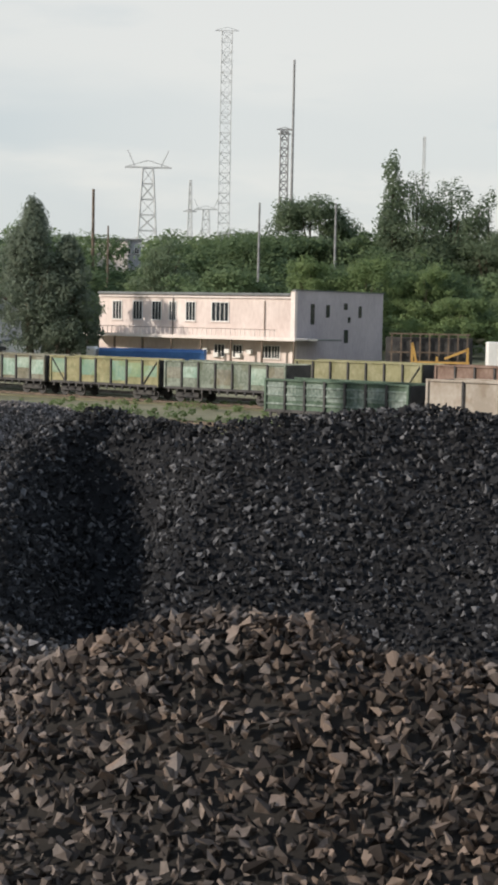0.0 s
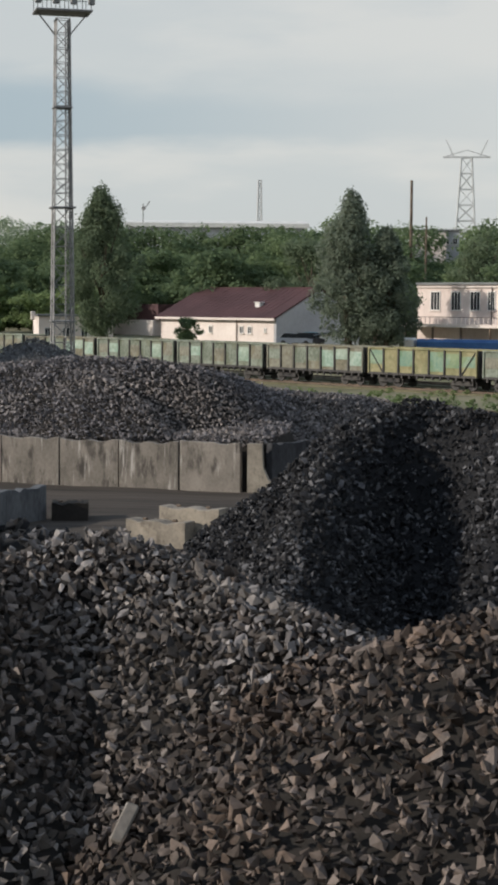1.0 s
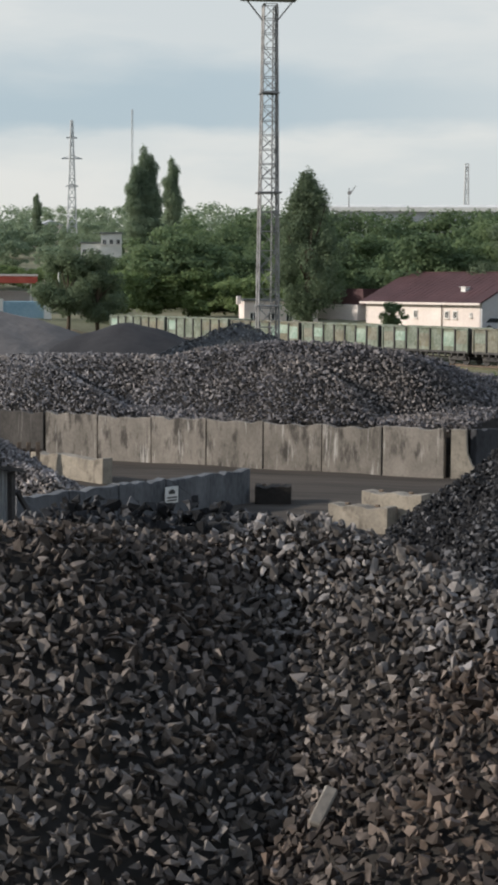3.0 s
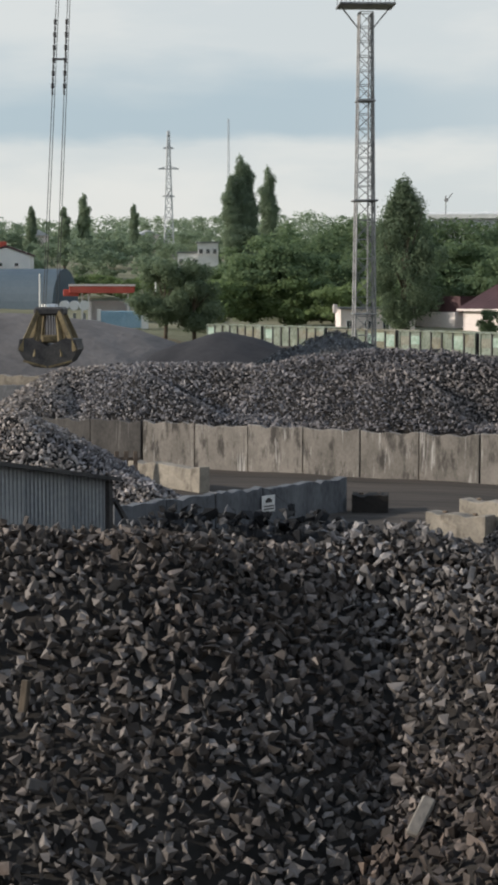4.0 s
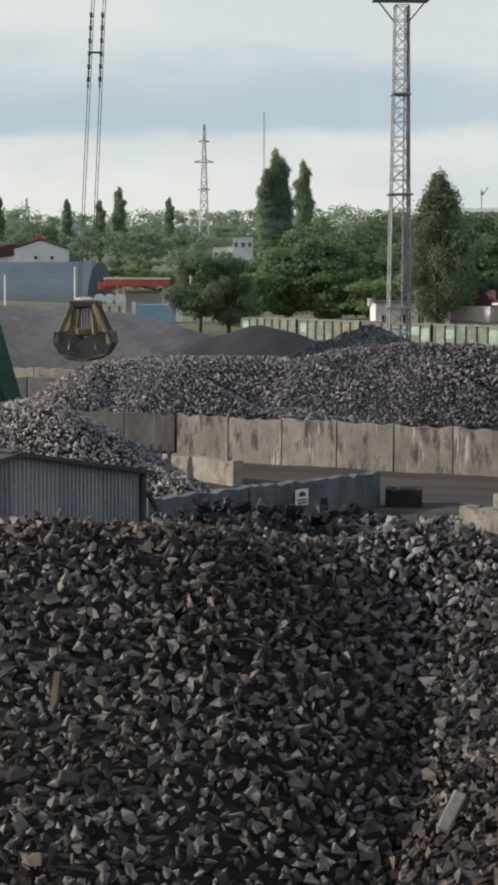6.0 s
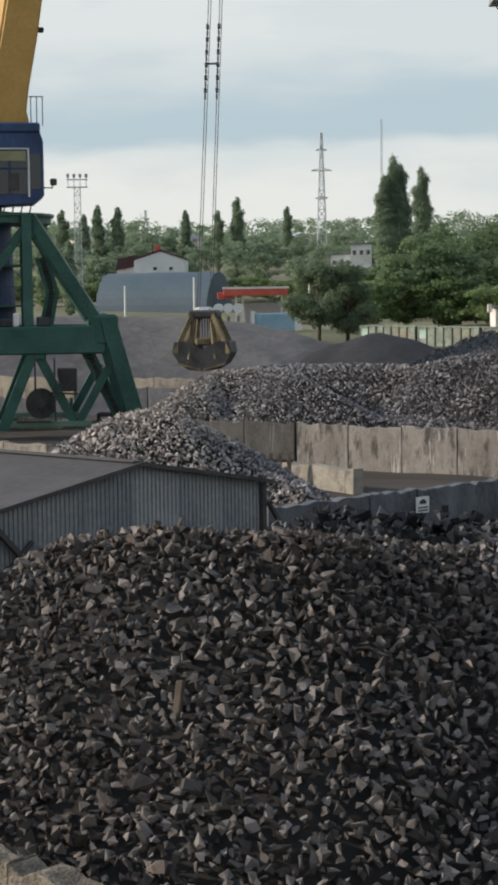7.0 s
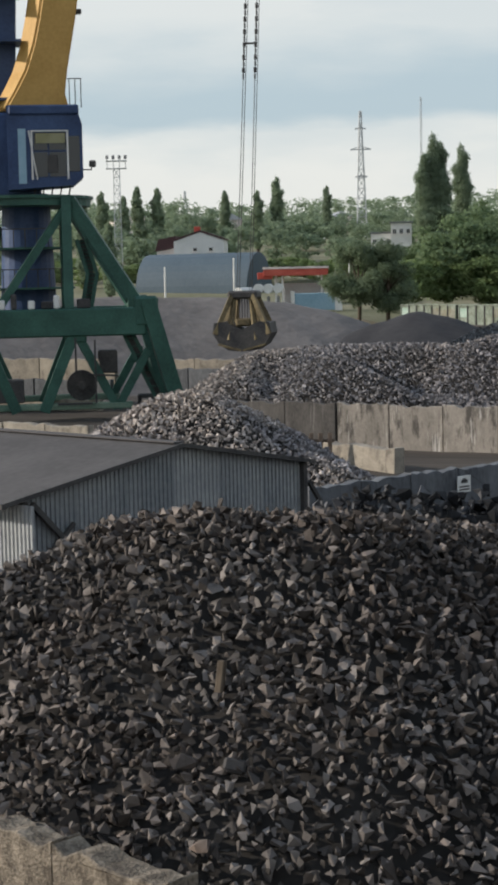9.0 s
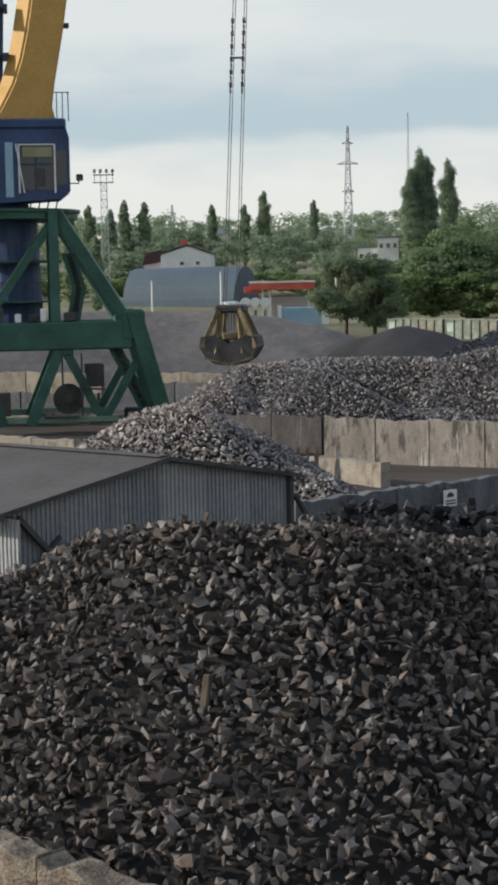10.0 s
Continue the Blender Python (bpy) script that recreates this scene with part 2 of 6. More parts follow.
M_DARKSTEEL = noise_mat("dark_steel", (0.025, 0.025, 0.028), (0.09, 0.085, 0.08), 1.2, 0.6, 0.2, 12)
M_RUST = noise_mat("rusty_steel", (0.07, 0.052, 0.04), (0.21, 0.16, 0.12), 1.5, 0.75, 0.3, 12)
M_GRAB = noise_mat("worn_olive_paint", (0.07, 0.055, 0.035), (0.24, 0.19, 0.10), 1.8, 0.7, 0.3, 9)
M_GALV = noise_mat("galvanised_steel", (0.16, 0.165, 0.17), (0.34, 0.34, 0.34), 1.5, 0.55, 0.1, 12, metal=0.3)
# paler copy of the steel for far masts, with haze in its colour
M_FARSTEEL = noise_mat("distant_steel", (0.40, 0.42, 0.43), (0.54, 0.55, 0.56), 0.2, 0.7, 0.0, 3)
M_GREEN = noise_mat("crane_green_paint", (0.018, 0.060, 0.047), (0.048, 0.13, 0.098), 0.6, 0.5, 0.15, 8)
M_GREEN_PALE = noise_mat("crane_green_worn", (0.08, 0.15, 0.11), (0.20, 0.27, 0.20), 0.6, 0.6, 0.15, 8)
M_BLUE = noise_mat("crane_blue_paint", (0.018, 0.038, 0.10), (0.052, 0.092, 0.20), 0.6, 0.45, 0.1, 8)
M_YELLOW = noise_mat("boom_yellow_paint", (0.42, 0.245, 0.065), (0.60, 0.37, 0.12), 0.4, 0.5, 0.1, 6)
M_WHITE = noise_mat("white_paint", (0.62, 0.62, 0.60), (0.82, 0.81, 0.78), 0.4, 0.7, 0.1, 6)
M_GLASS = plain_glass("window_glass")
M_PINK = noise_mat("pink_plaster", (0.52, 0.435, 0.40), (0.75, 0.665, 0.62), 0.25, 0.9, 0.2, 3, streak=(1, 1, 0.4))
# shaded copy of the pink plaster; the end wall's shade is in its colour
M_PINK_SHADE = noise_mat("pink_plaster_shaded", (0.36, 0.33, 0.355), (0.52, 0.48, 0.50), 0.25, 0.9, 0.2, 3, streak=(1, 1, 0.4))
M_CREAM = noise_mat("cream_plaster", (0.64, 0.56, 0.52), (0.82, 0.755, 0.71), 0.25, 0.9, 0.2, 3)
M_GABLE = noise_mat("grey_plaster", (0.42, 0.43, 0.46), (0.56, 0.57, 0.60), 0.2, 0.9, 0.2, 3)
M_ROOF_RED = noise_mat("maroon_roof", (0.062, 0.031, 0.033), (0.10, 0.051, 0.053), 0.3, 0.7, 0.2, 4)
M_ROOF_GREY = noise_mat("felt_roof", (0.12, 0.13, 0.13), (0.22, 0.23, 0.23), 0.3, 0.9, 0.2, 4)
M_REDPAINT = noise_mat("red_paint", (0.42, 0.07, 0.05), (0.58, 0.14, 0.10), 0.5, 0.6, 0.1, 6)
M_BLUETARP = noise_mat("blue_tarp", (0.035, 0.10, 0.26), (0.07, 0.17, 0.38), 0.5, 0.6, 0.3, 3)
M_BLUEBOX = noise_mat("pale_blue_paint", (0.22, 0.36, 0.46), (0.34, 0.48, 0.57), 0.4, 0.6, 0.1, 4)
M_HANGAR = noise_mat("hangar_steel", (0.065, 0.094, 0.12), (0.098, 0.132, 0.16), 0.1, 0.6, 0.1, 2)
M_BARK = noise_mat("bark", (0.05, 0.04, 0.03), (0.14, 0.11, 0.08), 2.0, 0.95, 0.6, 12, streak=(1, 1, 0.3))


def wagon_mat(name, a, b, c):
    """Worn gondola paint with patches of chalky primer and rust."""
    a, b = tuple(0.8 * v for v in a), tuple(0.8 * v for v in b)
    m = noise_mat(name, a, b, 0.55, 0.7, 0.2, 5, lo=0.42, hi=0.58, streak=(1, 1, 0.8))
    return two_tone(m, c, 0.8, 0.9)


M_WAG_GREEN = wagon_mat("wagon_green", (0.15, 0.18, 0.14), (0.30, 0.34, 0.29), (0.75, 0.72, 0.62))
M_WAG_MINT = wagon_mat("wagon_mint", (0.24, 0.36, 0.29), (0.46, 0.56, 0.49), (0.75, 0.75, 0.7))
M_WAG_DULL = wagon_mat("wagon_dull", (0.17, 0.165, 0.13), (0.29, 0.29, 0.235), (0.75, 0.7, 0.6))
M_WAG_YELLOW = wagon_mat("wagon_yellow", (0.26, 0.24, 0.125), (0.37, 0.35, 0.20), (0.7, 0.75, 0.7))
M_WAG_TURQ = wagon_mat("wagon_turquoise", (0.18, 0.30, 0.23), (0.32, 0.41, 0.29), (0.8, 0.8, 0.6))
M_WAG_DARKGREEN = wagon_mat("wagon_dark_green", (0.07, 0.115, 0.08), (0.15, 0.21, 0.155), (0.6, 0.66, 0.6))
M_WAG_CHALK = wagon_mat("wagon_chalk", (0.12, 0.165, 0.135), (0.36, 0.42, 0.38), (0.6, 0.66, 0.6))
M_WAG_BEIGE = wagon_mat("wagon_beige", (0.38, 0.33, 0.27), (0.48, 0.43, 0.37), (0.8, 0.75, 0.7))
M_WAG_BROWN = wagon_mat("wagon_brown", (0.20, 0.13, 0.10), (0.30, 0.21, 0.17), (0.8, 0.75, 0.7))
M_WAG_OLIVE = wagon_mat("wagon_olive_yellow", (0.26, 0.25, 0.14), (0.36, 0.345, 0.21), (0.8, 0.8, 0.7))


def leaf_mat(name, dark, light):
    m = bpy.data.materials.new(name)
    m.use_nodes = True
    n, l = m.node_tree.nodes, m.node_tree.links
    b = n["Principled BSDF"]
    geo, info, ramp, tex, co = (n.new(k) for k in ("ShaderNodeNewGeometry", "ShaderNodeObjectInfo", "ShaderNodeValToRGB", "ShaderNodeTexNoise", "ShaderNodeTexCoord"))
    tex.inputs["Scale"].default_value = 0.07
    l.new(co.outputs["Object"], tex.inputs["Vector"])
    a1, a2 = n.new("ShaderNodeMath"), n.new("ShaderNodeMath")
    a1.operation = a2.operation = "MULTIPLY_ADD"
    l.new(geo.outputs["Random Per Island"], a1.inputs[0])
    a1.inputs[1].default_value = 0.3
    l.new(tex.outputs["Fac"], a1.inputs[2])
    l.new(info.outputs["Random"], a2.inputs[0])
    a2.inputs[1].default_value = 0.25
    l.new(a1.outputs[0], a2.inputs[2])
    ramp.color_ramp.elements[0].position, ramp.color_ramp.elements[1].position = 0.45, 1.0
    ramp.color_ramp.elements[0].color, ramp.color_ramp.elements[1].color = (*dark, 1), (*light, 1)
    l.new(a2.outputs[0], ramp.inputs[0])
    l.new(ramp.outputs[0], b.inputs["Base Color"])
    b.inputs["Roughness"].default_value = 0.7
    b.inputs["Specular IOR Level"].default_value = 0.2
    thin, blend, out = n.new("ShaderNodeBsdfTranslucent"), n.new("ShaderNodeMixShader"), n["Material Output"]
    l.new(ramp.outputs[0], thin.inputs["Color"])
    blend.inputs["Fac"].default_value = 0.5
    l.new(b.outputs[0], blend.inputs[1])
    l.new(thin.outputs[0], blend.inputs[2])
    l.new(blend.outputs[0], out.inputs["Surface"])
    return m


M_LEAF = leaf_mat("leaf_green", (0.105, 0.155, 0.083), (0.195, 0.262, 0.130))
M_LEAF_DARK = leaf_mat("leaf_dark", (0.115, 0.155, 0.10), (0.19, 0.245, 0.15))
M_LEAF_SILVER = leaf_mat("leaf_silver", (0.115, 0.15, 0.11), (0.225, 0.265, 0.20))
M_LEAF_BRIGHT = leaf_mat("leaf_bright", (0.13, 0.188, 0.08), (0.225, 0.295, 0.13))
# for distant trees: air haze is mixed into the leaf colour itself
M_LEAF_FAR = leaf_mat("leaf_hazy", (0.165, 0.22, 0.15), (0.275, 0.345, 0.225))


# ---- builders ----
def spot(bearing, dist, z=0.0):
    """A place by its bearing (degrees left of +y) and distance from the quay corner."""
    a = radians(bearing)
    return Vector((-math.sin(a) * dist, math.cos(a) * dist, z))


def thing(name, label, category, at=(0, 0, 0), turn=0.0, group="", kind=""):
    ob = new(name)
    ob.matrix_world = pose(*at, 0, 0, turn)
    return tagged(ob, label, category, group, kind)


def part(name, bm, material, parent, label=""):
    me = bpy.data.meshes.new(name)
    bm.to_mesh(me)
    bm.free()
    me.materials.append(material)
    ob = new(name, me)
    ob.parent = parent
    return tagged(ob, label)


def solo(name, bm, material, label, category, group="", kind="", at=(0, 0, 0), turn=0.0):
    me = bpy.data.meshes.new(name)
    bm.to_mesh(me)
    bm.free()
    me.materials.append(material)
    ob = new(name, me)
    ob.matrix_world = pose(*at, 0, 0, turn)
    return tagged(ob, label, category, group, kind)


def add_box(bm, c, size, m=None, bevel=0.0):
    t = Matrix.Translation(c) @ (m or Matrix()) @ Matrix.Diagonal((*size, 1))
    r = bmesh.ops.create_cube(bm, size=1.0, matrix=t)
    if bevel:
        es = {e for v in r["verts"] for e in v.link_edges}
        bmesh.ops.bevel(bm, geom=list(es), offset=bevel, segments=1, affect="EDGES")
    return bm


def box(c, size, bevel=0.0):
    return add_box(bmesh.new(), c, size, None, bevel)


def add_beam(bm, a, b, w, h=None):
    a, b = Vector(a), Vector(b)
    d = b - a
    q = d.to_track_quat("Z", "Y").to_matrix().to_4x4()
    bmesh.ops.create_cube(bm, size=1.0, matrix=Matrix.Translation((a + b) / 2) @ q @ Matrix.Diagonal((w, h or w, d.length, 1)))
    return bm


def beam(a, b, w, h=None):
    return add_beam(bmesh.new(), a, b, w, h)


def add_cyl(bm, a, b, r1, r2=None, seg=10):
    a, b = Vector(a), Vector(b)
    d = b - a
    q = d.to_track_quat("Z", "Y").to_matrix().to_4x4()
    bmesh.ops.create_cone(bm, cap_ends=True, segments=seg, radius1=r1, radius2=r1 if r2 is None else r2, depth=d.length, matrix=Matrix.Translation((a + b) / 2) @ q)
    return bm


def cyl(a, b, r1, r2=None, seg=10):
    return add_cyl(bmesh.new(), a, b, r1, r2, seg)


def prism(profile, y0, y1):
    """A profile in x and z, drawn out along y."""
    bm = bmesh.new()
    f0 = [bm.verts.new((x, y0, z)) for x, z in profile]
    f1 = [bm.verts.new((x, y1, z)) for x, z in profile]
    bm.faces.new(f0)
    bm.faces.new(f1[::-1])
    for i in range(len(profile)):
        j = (i + 1) % len(profile)
        bm.faces.new((f0[j], f0[i], f1[i], f1[j]))
    bmesh.ops.recalc_face_normals(bm, faces=bm.faces[:])
    return bm


def smooth(a, b, v):
    t = np.clip((v - a) / (b - a), 0, 1)
    return t * t * (3 - 2 * t)


# ---- ground ----
def land(x, y):
    """Height of the ground: a flat yard, then a slow rise to a wooded hillside."""
    r = np.hypot(x, y)
    base = np.interp(r, [0, 145, 200, 300, 450, 900, 1600, 4500], [0, 0.1, 1.5, 4.0, 13.0, 33.0, 40.0, 40.0])
    wob = np.sin(x * 0.021 + 1.3) * np.sin(y * 0.017) * smooth(320, 700, r) * 2.0
    # the railway runs level in a shallow cutting
    behind = (x + 6.1) * 0.613 + (y - 140.85) * 0.79
    cut = (1 - smooth(5, 16, behind)) * smooth(-90, -78, x)
    return base - cut * np.minimum(base, 3.0) + wob


def land_z(p):
    return float(land(np.array(p[0]), np.array(p[1])))


def sheet(name, xs, ys, zf, material, label, category, kind="structure"):
    gx, gy = np.meshgrid(xs, ys, indexing="ij")
    v = np.stack([gx, gy, zf(gx, gy)], -1).reshape(-1, 3)
    nx, ny = len(xs), len(ys)
    i = np.arange(nx * ny).reshape(nx, ny)
    f = np.stack([i[:-1, :-1], i[1:, :-1], i[1:, 1:], i[:-1, 1:]], -1).reshape(-1, 4)
    me = bpy.data.meshes.new(name)
    me.from_pydata(v.tolist(), [], f.tolist())
    me.materials.append(material)
    me.shade_smooth()
    return tagged(new(name, me), label, category, "", kind)


def grow(a, b, n, k):
    t = np.linspace(0, 1, n)
    return a + (b - a) * t ** k


ground_x = np.concatenate([-grow(160, 4500, 30, 2.2)[::-1], np.linspace(-157, 120, 90), grow(123, 4500, 30, 2.2)])
ground_y = np.concatenate([-grow(30, 4500, 12, 2.2)[::-1], np.linspace(-27, 330, 110), grow(334, 4500, 40, 2.0)])


def ground_height(x, y):
    return land(x, y) - 0.02 - 0.22 * (1 - smooth(96, 108, y)) * (np.abs(x + 18) < 60) + 0.05 * np.sin(x * 0.9 + np.sin(y * 0.7)) * np.sin(y * 0.8)


M_LAND = noise_mat("land_grass_and_dirt", (0.11, 0.115, 0.06), (0.26, 0.24, 0.16), 0.05, 0.95, 0.5, 0.9, bump_dist=0.15)
sheet("ground", ground_x, ground_y, ground_height, M_LAND, "grassy and dusty ground rising to a hillside", "ground")
sheet("yard", np.linspace(-62, 26, 60), np.linspace(-8, 104, 70), lambda x, y: 0.05 + 0.03 * np.sin(x * 1.1 + y * 0.3) + 0.03 * np.sin(y * 1.7), M_GROUND, "hard-packed brown dirt yard with wheel ruts", "ground")


# ---- heaps of stone ----
rng = np.random.default_rng(7)


def stone_variant(k):
    """A sharp-edged lump: the hull of a few points, stretched."""
    r = np.random.default_rng(100 + k)
    bm = bmesh.new()
    n = r.integers(6, 10)
    p = r.normal(size=(n, 3))
    p /= np.linalg.norm(p, axis=1)[:, None]
    p *= r.uniform(0.75, 1.05, (n, 1)) * np.array([r.uniform(0.75, 1.25), r.uniform(0.6, 1.0), r.uniform(0.45, 0.85)])
    for q in p:
        bm.verts.new(q * 0.5)
    res = bmesh.ops.convex_hull(bm, input=bm.verts[:])
    bmesh.ops.delete(bm, geom=[g for g in res["geom_interior"] if isinstance(g, bmesh.types.BMVert)], context="VERTS")
    bm.verts.index_update()
    v = np.array([q.co[:] for q in bm.verts])
    f = np.array([[q.index for q in g.verts] for g in bm.faces])
    bm.free()
    return v, f


STONES = [stone_variant(k) for k in range(16)]


def turns(n, r):
    q = r.normal(size=(n, 4))
    q /= np.linalg.norm(q, axis=1)[:, None]
    w, x, y, z = q.T
    return np.stack([1 - 2 * (y * y + z * z), 2 * (x * y - z * w), 2 * (x * z + y * w), 2 * (x * y + z * w), 1 - 2 * (x * x + z * z), 2 * (y * z - x * w), 2 * (x * z - y * w), 2 * (y * z + x * w), 1 - 2 * (x * x + y * y)], -1).reshape(n, 3, 3)


def stone_mesh(name, pos, size, mats, which, material):
    vs, fs, n = [], [], 0
    for k, (v, f) in enumerate(STONES):
        idx = np.nonzero(which == k)[0]
        if not len(idx):
            continue
        w = np.einsum("nij,vj->nvi", mats[idx], v) * size[idx, None, None] + pos[idx, None, :]
        vs.append(w.reshape(-1, 3))
        fs.append((f[None] + (n + np.arange(len(idx)) * len(v))[:, None, None]).reshape(-1, 3))
        n += len(idx) * len(v)
    V, F = np.concatenate(vs), np.concatenate(fs)
    me = bpy.data.meshes.new(name)
    me.vertices.add(len(V))
    me.vertices.foreach_set("co", V.ravel().astype(np.float32))
    me.loops.add(len(F) * 3)
    me.loops.foreach_set("vertex_index", F.ravel().astype(np.int32))
    me.polygons.add(len(F))
    me.polygons.foreach_set("loop_start", (np.arange(len(F)) * 3).astype(np.int32))
    me.update(calc_edges=True)
    me.shade_flat()
    me.validate()
    me.materials.append(material)
    return me


def ridge(x, y, pts, slope, round_off=0.6):
    """Height of a tipped ridge: falls off on all sides of a crest line of (x, y, z)."""
    best = np.full(np.shape(x), -9.0)
    for a, b in zip(pts[:-1], pts[1:]):
        ax, ay, az = a
        dx, dy, dz = b[0] - ax, b[1] - ay, b[2] - az
        t = np.clip(((x - ax) * dx + (y - ay) * dy) / (dx * dx + dy * dy + 1e-9), 0, 1)
        d = np.hypot(x - ax - t * dx, y - ay - t * dy)
        best = np.maximum(best, az + t * dz - slope * (np.sqrt(d * d + round_off ** 2) - round_off))
    return best


def lumps(x, y, size, amount):
    return amount * (np.sin(x / size + 1.7 * np.sin(y / size * 0.7)) * np.sin(y / size * 1.1 + np.sin(x / size * 0.6)))


def heap(name, label, zf, x0, x1, y0, y1, stone, material, spacing, near=None, category="stone heap", floor=0.0, bed_material=None, bedded=True):
    """A heap of loose stones: a bed, near-black by default, and every stone on it; those in the stretch `near` are
    pieces of their own.
    """
    top = thing(name, label, category)
    step = 0.4
    xs, ys = np.arange(x0, x1, step), np.arange(y0, y1, step)
    gx, gy = np.meshgrid(xs, ys, indexing="ij")
    gz = np.maximum(zf(gx, gy) - stone * 1.3, -0.3)
    i = np.arange(gx.size).reshape(gx.shape)
    f = np.stack([i[:-1, :-1], i[1:, :-1], i[1:, 1:], i[:-1, 1:]], -1).reshape(-1, 4)
    keep = (gz.ravel()[f] > -0.29).any(1)
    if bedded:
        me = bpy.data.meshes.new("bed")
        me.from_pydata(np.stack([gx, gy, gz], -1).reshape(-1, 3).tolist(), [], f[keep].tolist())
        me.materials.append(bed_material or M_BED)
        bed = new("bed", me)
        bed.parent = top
    px, py = np.meshgrid(np.arange(x0, x1, spacing), np.arange(y0, y1, spacing), indexing="ij")
    px = (px + rng.uniform(-0.5, 0.5, px.shape) * spacing).ravel()
    py = (py + rng.uniform(-0.5, 0.5, py.shape) * spacing).ravel()
    pz = zf(px, py)
    ok = pz > floor
    px, py, pz = px[ok], py[ok], pz[ok]
    n_top = len(px)
    # a looser second layer fills the gaps below
    under = rng.random(n_top) < 0.45
    px, py, pz = np.r_[px, px[under] + spacing * 0.5], np.r_[py, py[under] + spacing * 0.5], np.r_[pz, pz[under] - stone * 0.55]
    n = len(px)
    size = stone * np.clip(np.exp(rng.normal(0, 0.27, n)), 0.55, 1.7)
    pos = np.stack([px, py, pz - stone * 0.25 + rng.uniform(-0.3, 0.3, n) * stone], -1)
    rot, which = turns(n, rng), rng.integers(0, len(STONES), n)
    single = np.zeros(n, bool)
    if near:
        c = np.nonzero((px > near[0]) & (px < near[1]) & (py > near[2]) & (py < near[3]))[0]
        c = c[c < n_top][:300]
        single[c] = True
        data = [stone_mesh("stone", np.zeros((1, 3)), np.ones(1), np.eye(3)[None], np.array([k]), material) for k in range(len(STONES))]
        for j in c:
            ob = new("stone", data[which[j]])
            ob.parent = top
            m = Matrix([list(r) for r in rot[j]]).to_4x4()
            ob.matrix_basis = Matrix.Translation(pos[j]) @ m @ Matrix.Scale(float(size[j]), 4)
    rest = ~single
    ob = new("rubble", stone_mesh("rubble", pos[rest], size[rest], rot[rest], which[rest], material))
    ob.parent = top
    tagged(ob, kind="stuff")
    return top


def line(*pts):
    return [tuple(spot(b, d, z)) for b, d, z in pts]


BROWN_CREST = line((-12, 20, 3.4), (-4, 20, 3.3), (-2, 20.3, 3.58), (1, 20.5, 3.66), (3.6, 20.5, 3.5), (5.6, 21, 3.15), (7.4, 21.3, 3.0), (9.0, 21.5, 2.5))
GREY_CREST = line((4.5, 21.8, 2.3), (6.8, 22.2, 3.0), (8.4, 22.6, 3.25), (10.4, 23.6, 3.3), (12.5, 25.5, 3.5), (15, 26.5, 3.7), (18, 26, 3.56), (20.5, 25, 3.73), (22.5, 24.4, 3.87), (24, 24, 4.08), (28, 24.3, 4.02), (31.2, 25, 3.7), (33.1, 25.2, 3.36), (34.8, 25.2, 2.8), (38, 25.2, 2.0))


def kept_back(x, y, z):
    """The wall at the foot holds the stones back."""
    gap = y - (15.6 - 0.32 * np.minimum(x + 8.6, 0))
    spill = 0.16 + 0.12 * np.sin(x * 2.3) * np.sin(x * 0.9 + 1)
    return np.where(gap > -spill, np.minimum(z, 0.99 + 0.95 * np.maximum(gap, 0)), -5)


def brown_height(x, y):
    return kept_back(x, y, ridge(x, y, BROWN_CREST, 0.72, 0.5) + lumps(x, y, 1.3, 0.10))


def grey_height(x, y):
    return kept_back(x, y, ridge(x, y, GREY_CREST, 0.70, 0.5) + lumps(x, y, 1.2, 0.12))


heap("brown_ore_heap", "heap of sharp rusty-brown ore lumps behind a wall", brown_height, -6.5, 5.5, 15, 22.6, 0.192, M_ORE_BROWN, 0.124, near=(-3.4, 1.0, 18.4, 19.6), floor=0.1)
heap("ore_heap", "heap of sharp dark grey-brown ore lumps behind a wall", grey_height, -20, 0.5, 15, 27.4, 0.192, M_ORE_NEAR, 0.124, near=(-9.6, -6.6, 18.2, 19.8), floor=0.1)

# paler stones laid along the crest of the darker heaps
PALE_CREST = line((17.4, 25.7, 3.55), (16.2, 26.0, 3.78), (14.8, 25.9, 3.84), (13.2, 25.3, 3.66), (11.6, 24.2, 3.42), (10.0, 23.0, 3.3), (8.6, 22.2, 3.22), (7.2, 21.7, 3.05))
PALE_SPOT = line((31.9, 25.0, 3.5), (31.2, 24.9, 3.72), (30.4, 24.7, 3.86))


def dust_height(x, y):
    z = np.maximum(ridge(x, y, PALE_CREST, 0.94, 0.4), ridge(x, y, PALE_SPOT, 1.3, 0.2)) + lumps(x, y, 0.9, 0.10)
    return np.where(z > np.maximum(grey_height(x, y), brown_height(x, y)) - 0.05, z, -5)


heap("dusty_ore_heap", "paler ore lumps along the crest of the dark heap", dust_height, -14.5, -1.5, 18.5, 29, 0.18, M_ORE_CREST, 0.13, near=(-8.2, -5.2, 22.6, 25.6), floor=1.0, bedded=False)
CLOD_CREST = line((24.2, 29.4, 3.4), (22.4, 29.6, 3.56), (20.9, 29.4, 3.44), (19.5, 29.8, 3.36), (17.6, 29.6, 3.52), (15.9, 29.4, 3.3))
heap("clod_heap", "low ridge of blackish clods behind the ore heap", lambda x, y: ridge(x, y, CLOD_CREST, 0.75, 0.3) + lumps(x, y, 0.7, 0.14), -15.5, -6.5, 26, 31.5, 0.26, M_ORE_DARK, 0.19, floor=1.2)

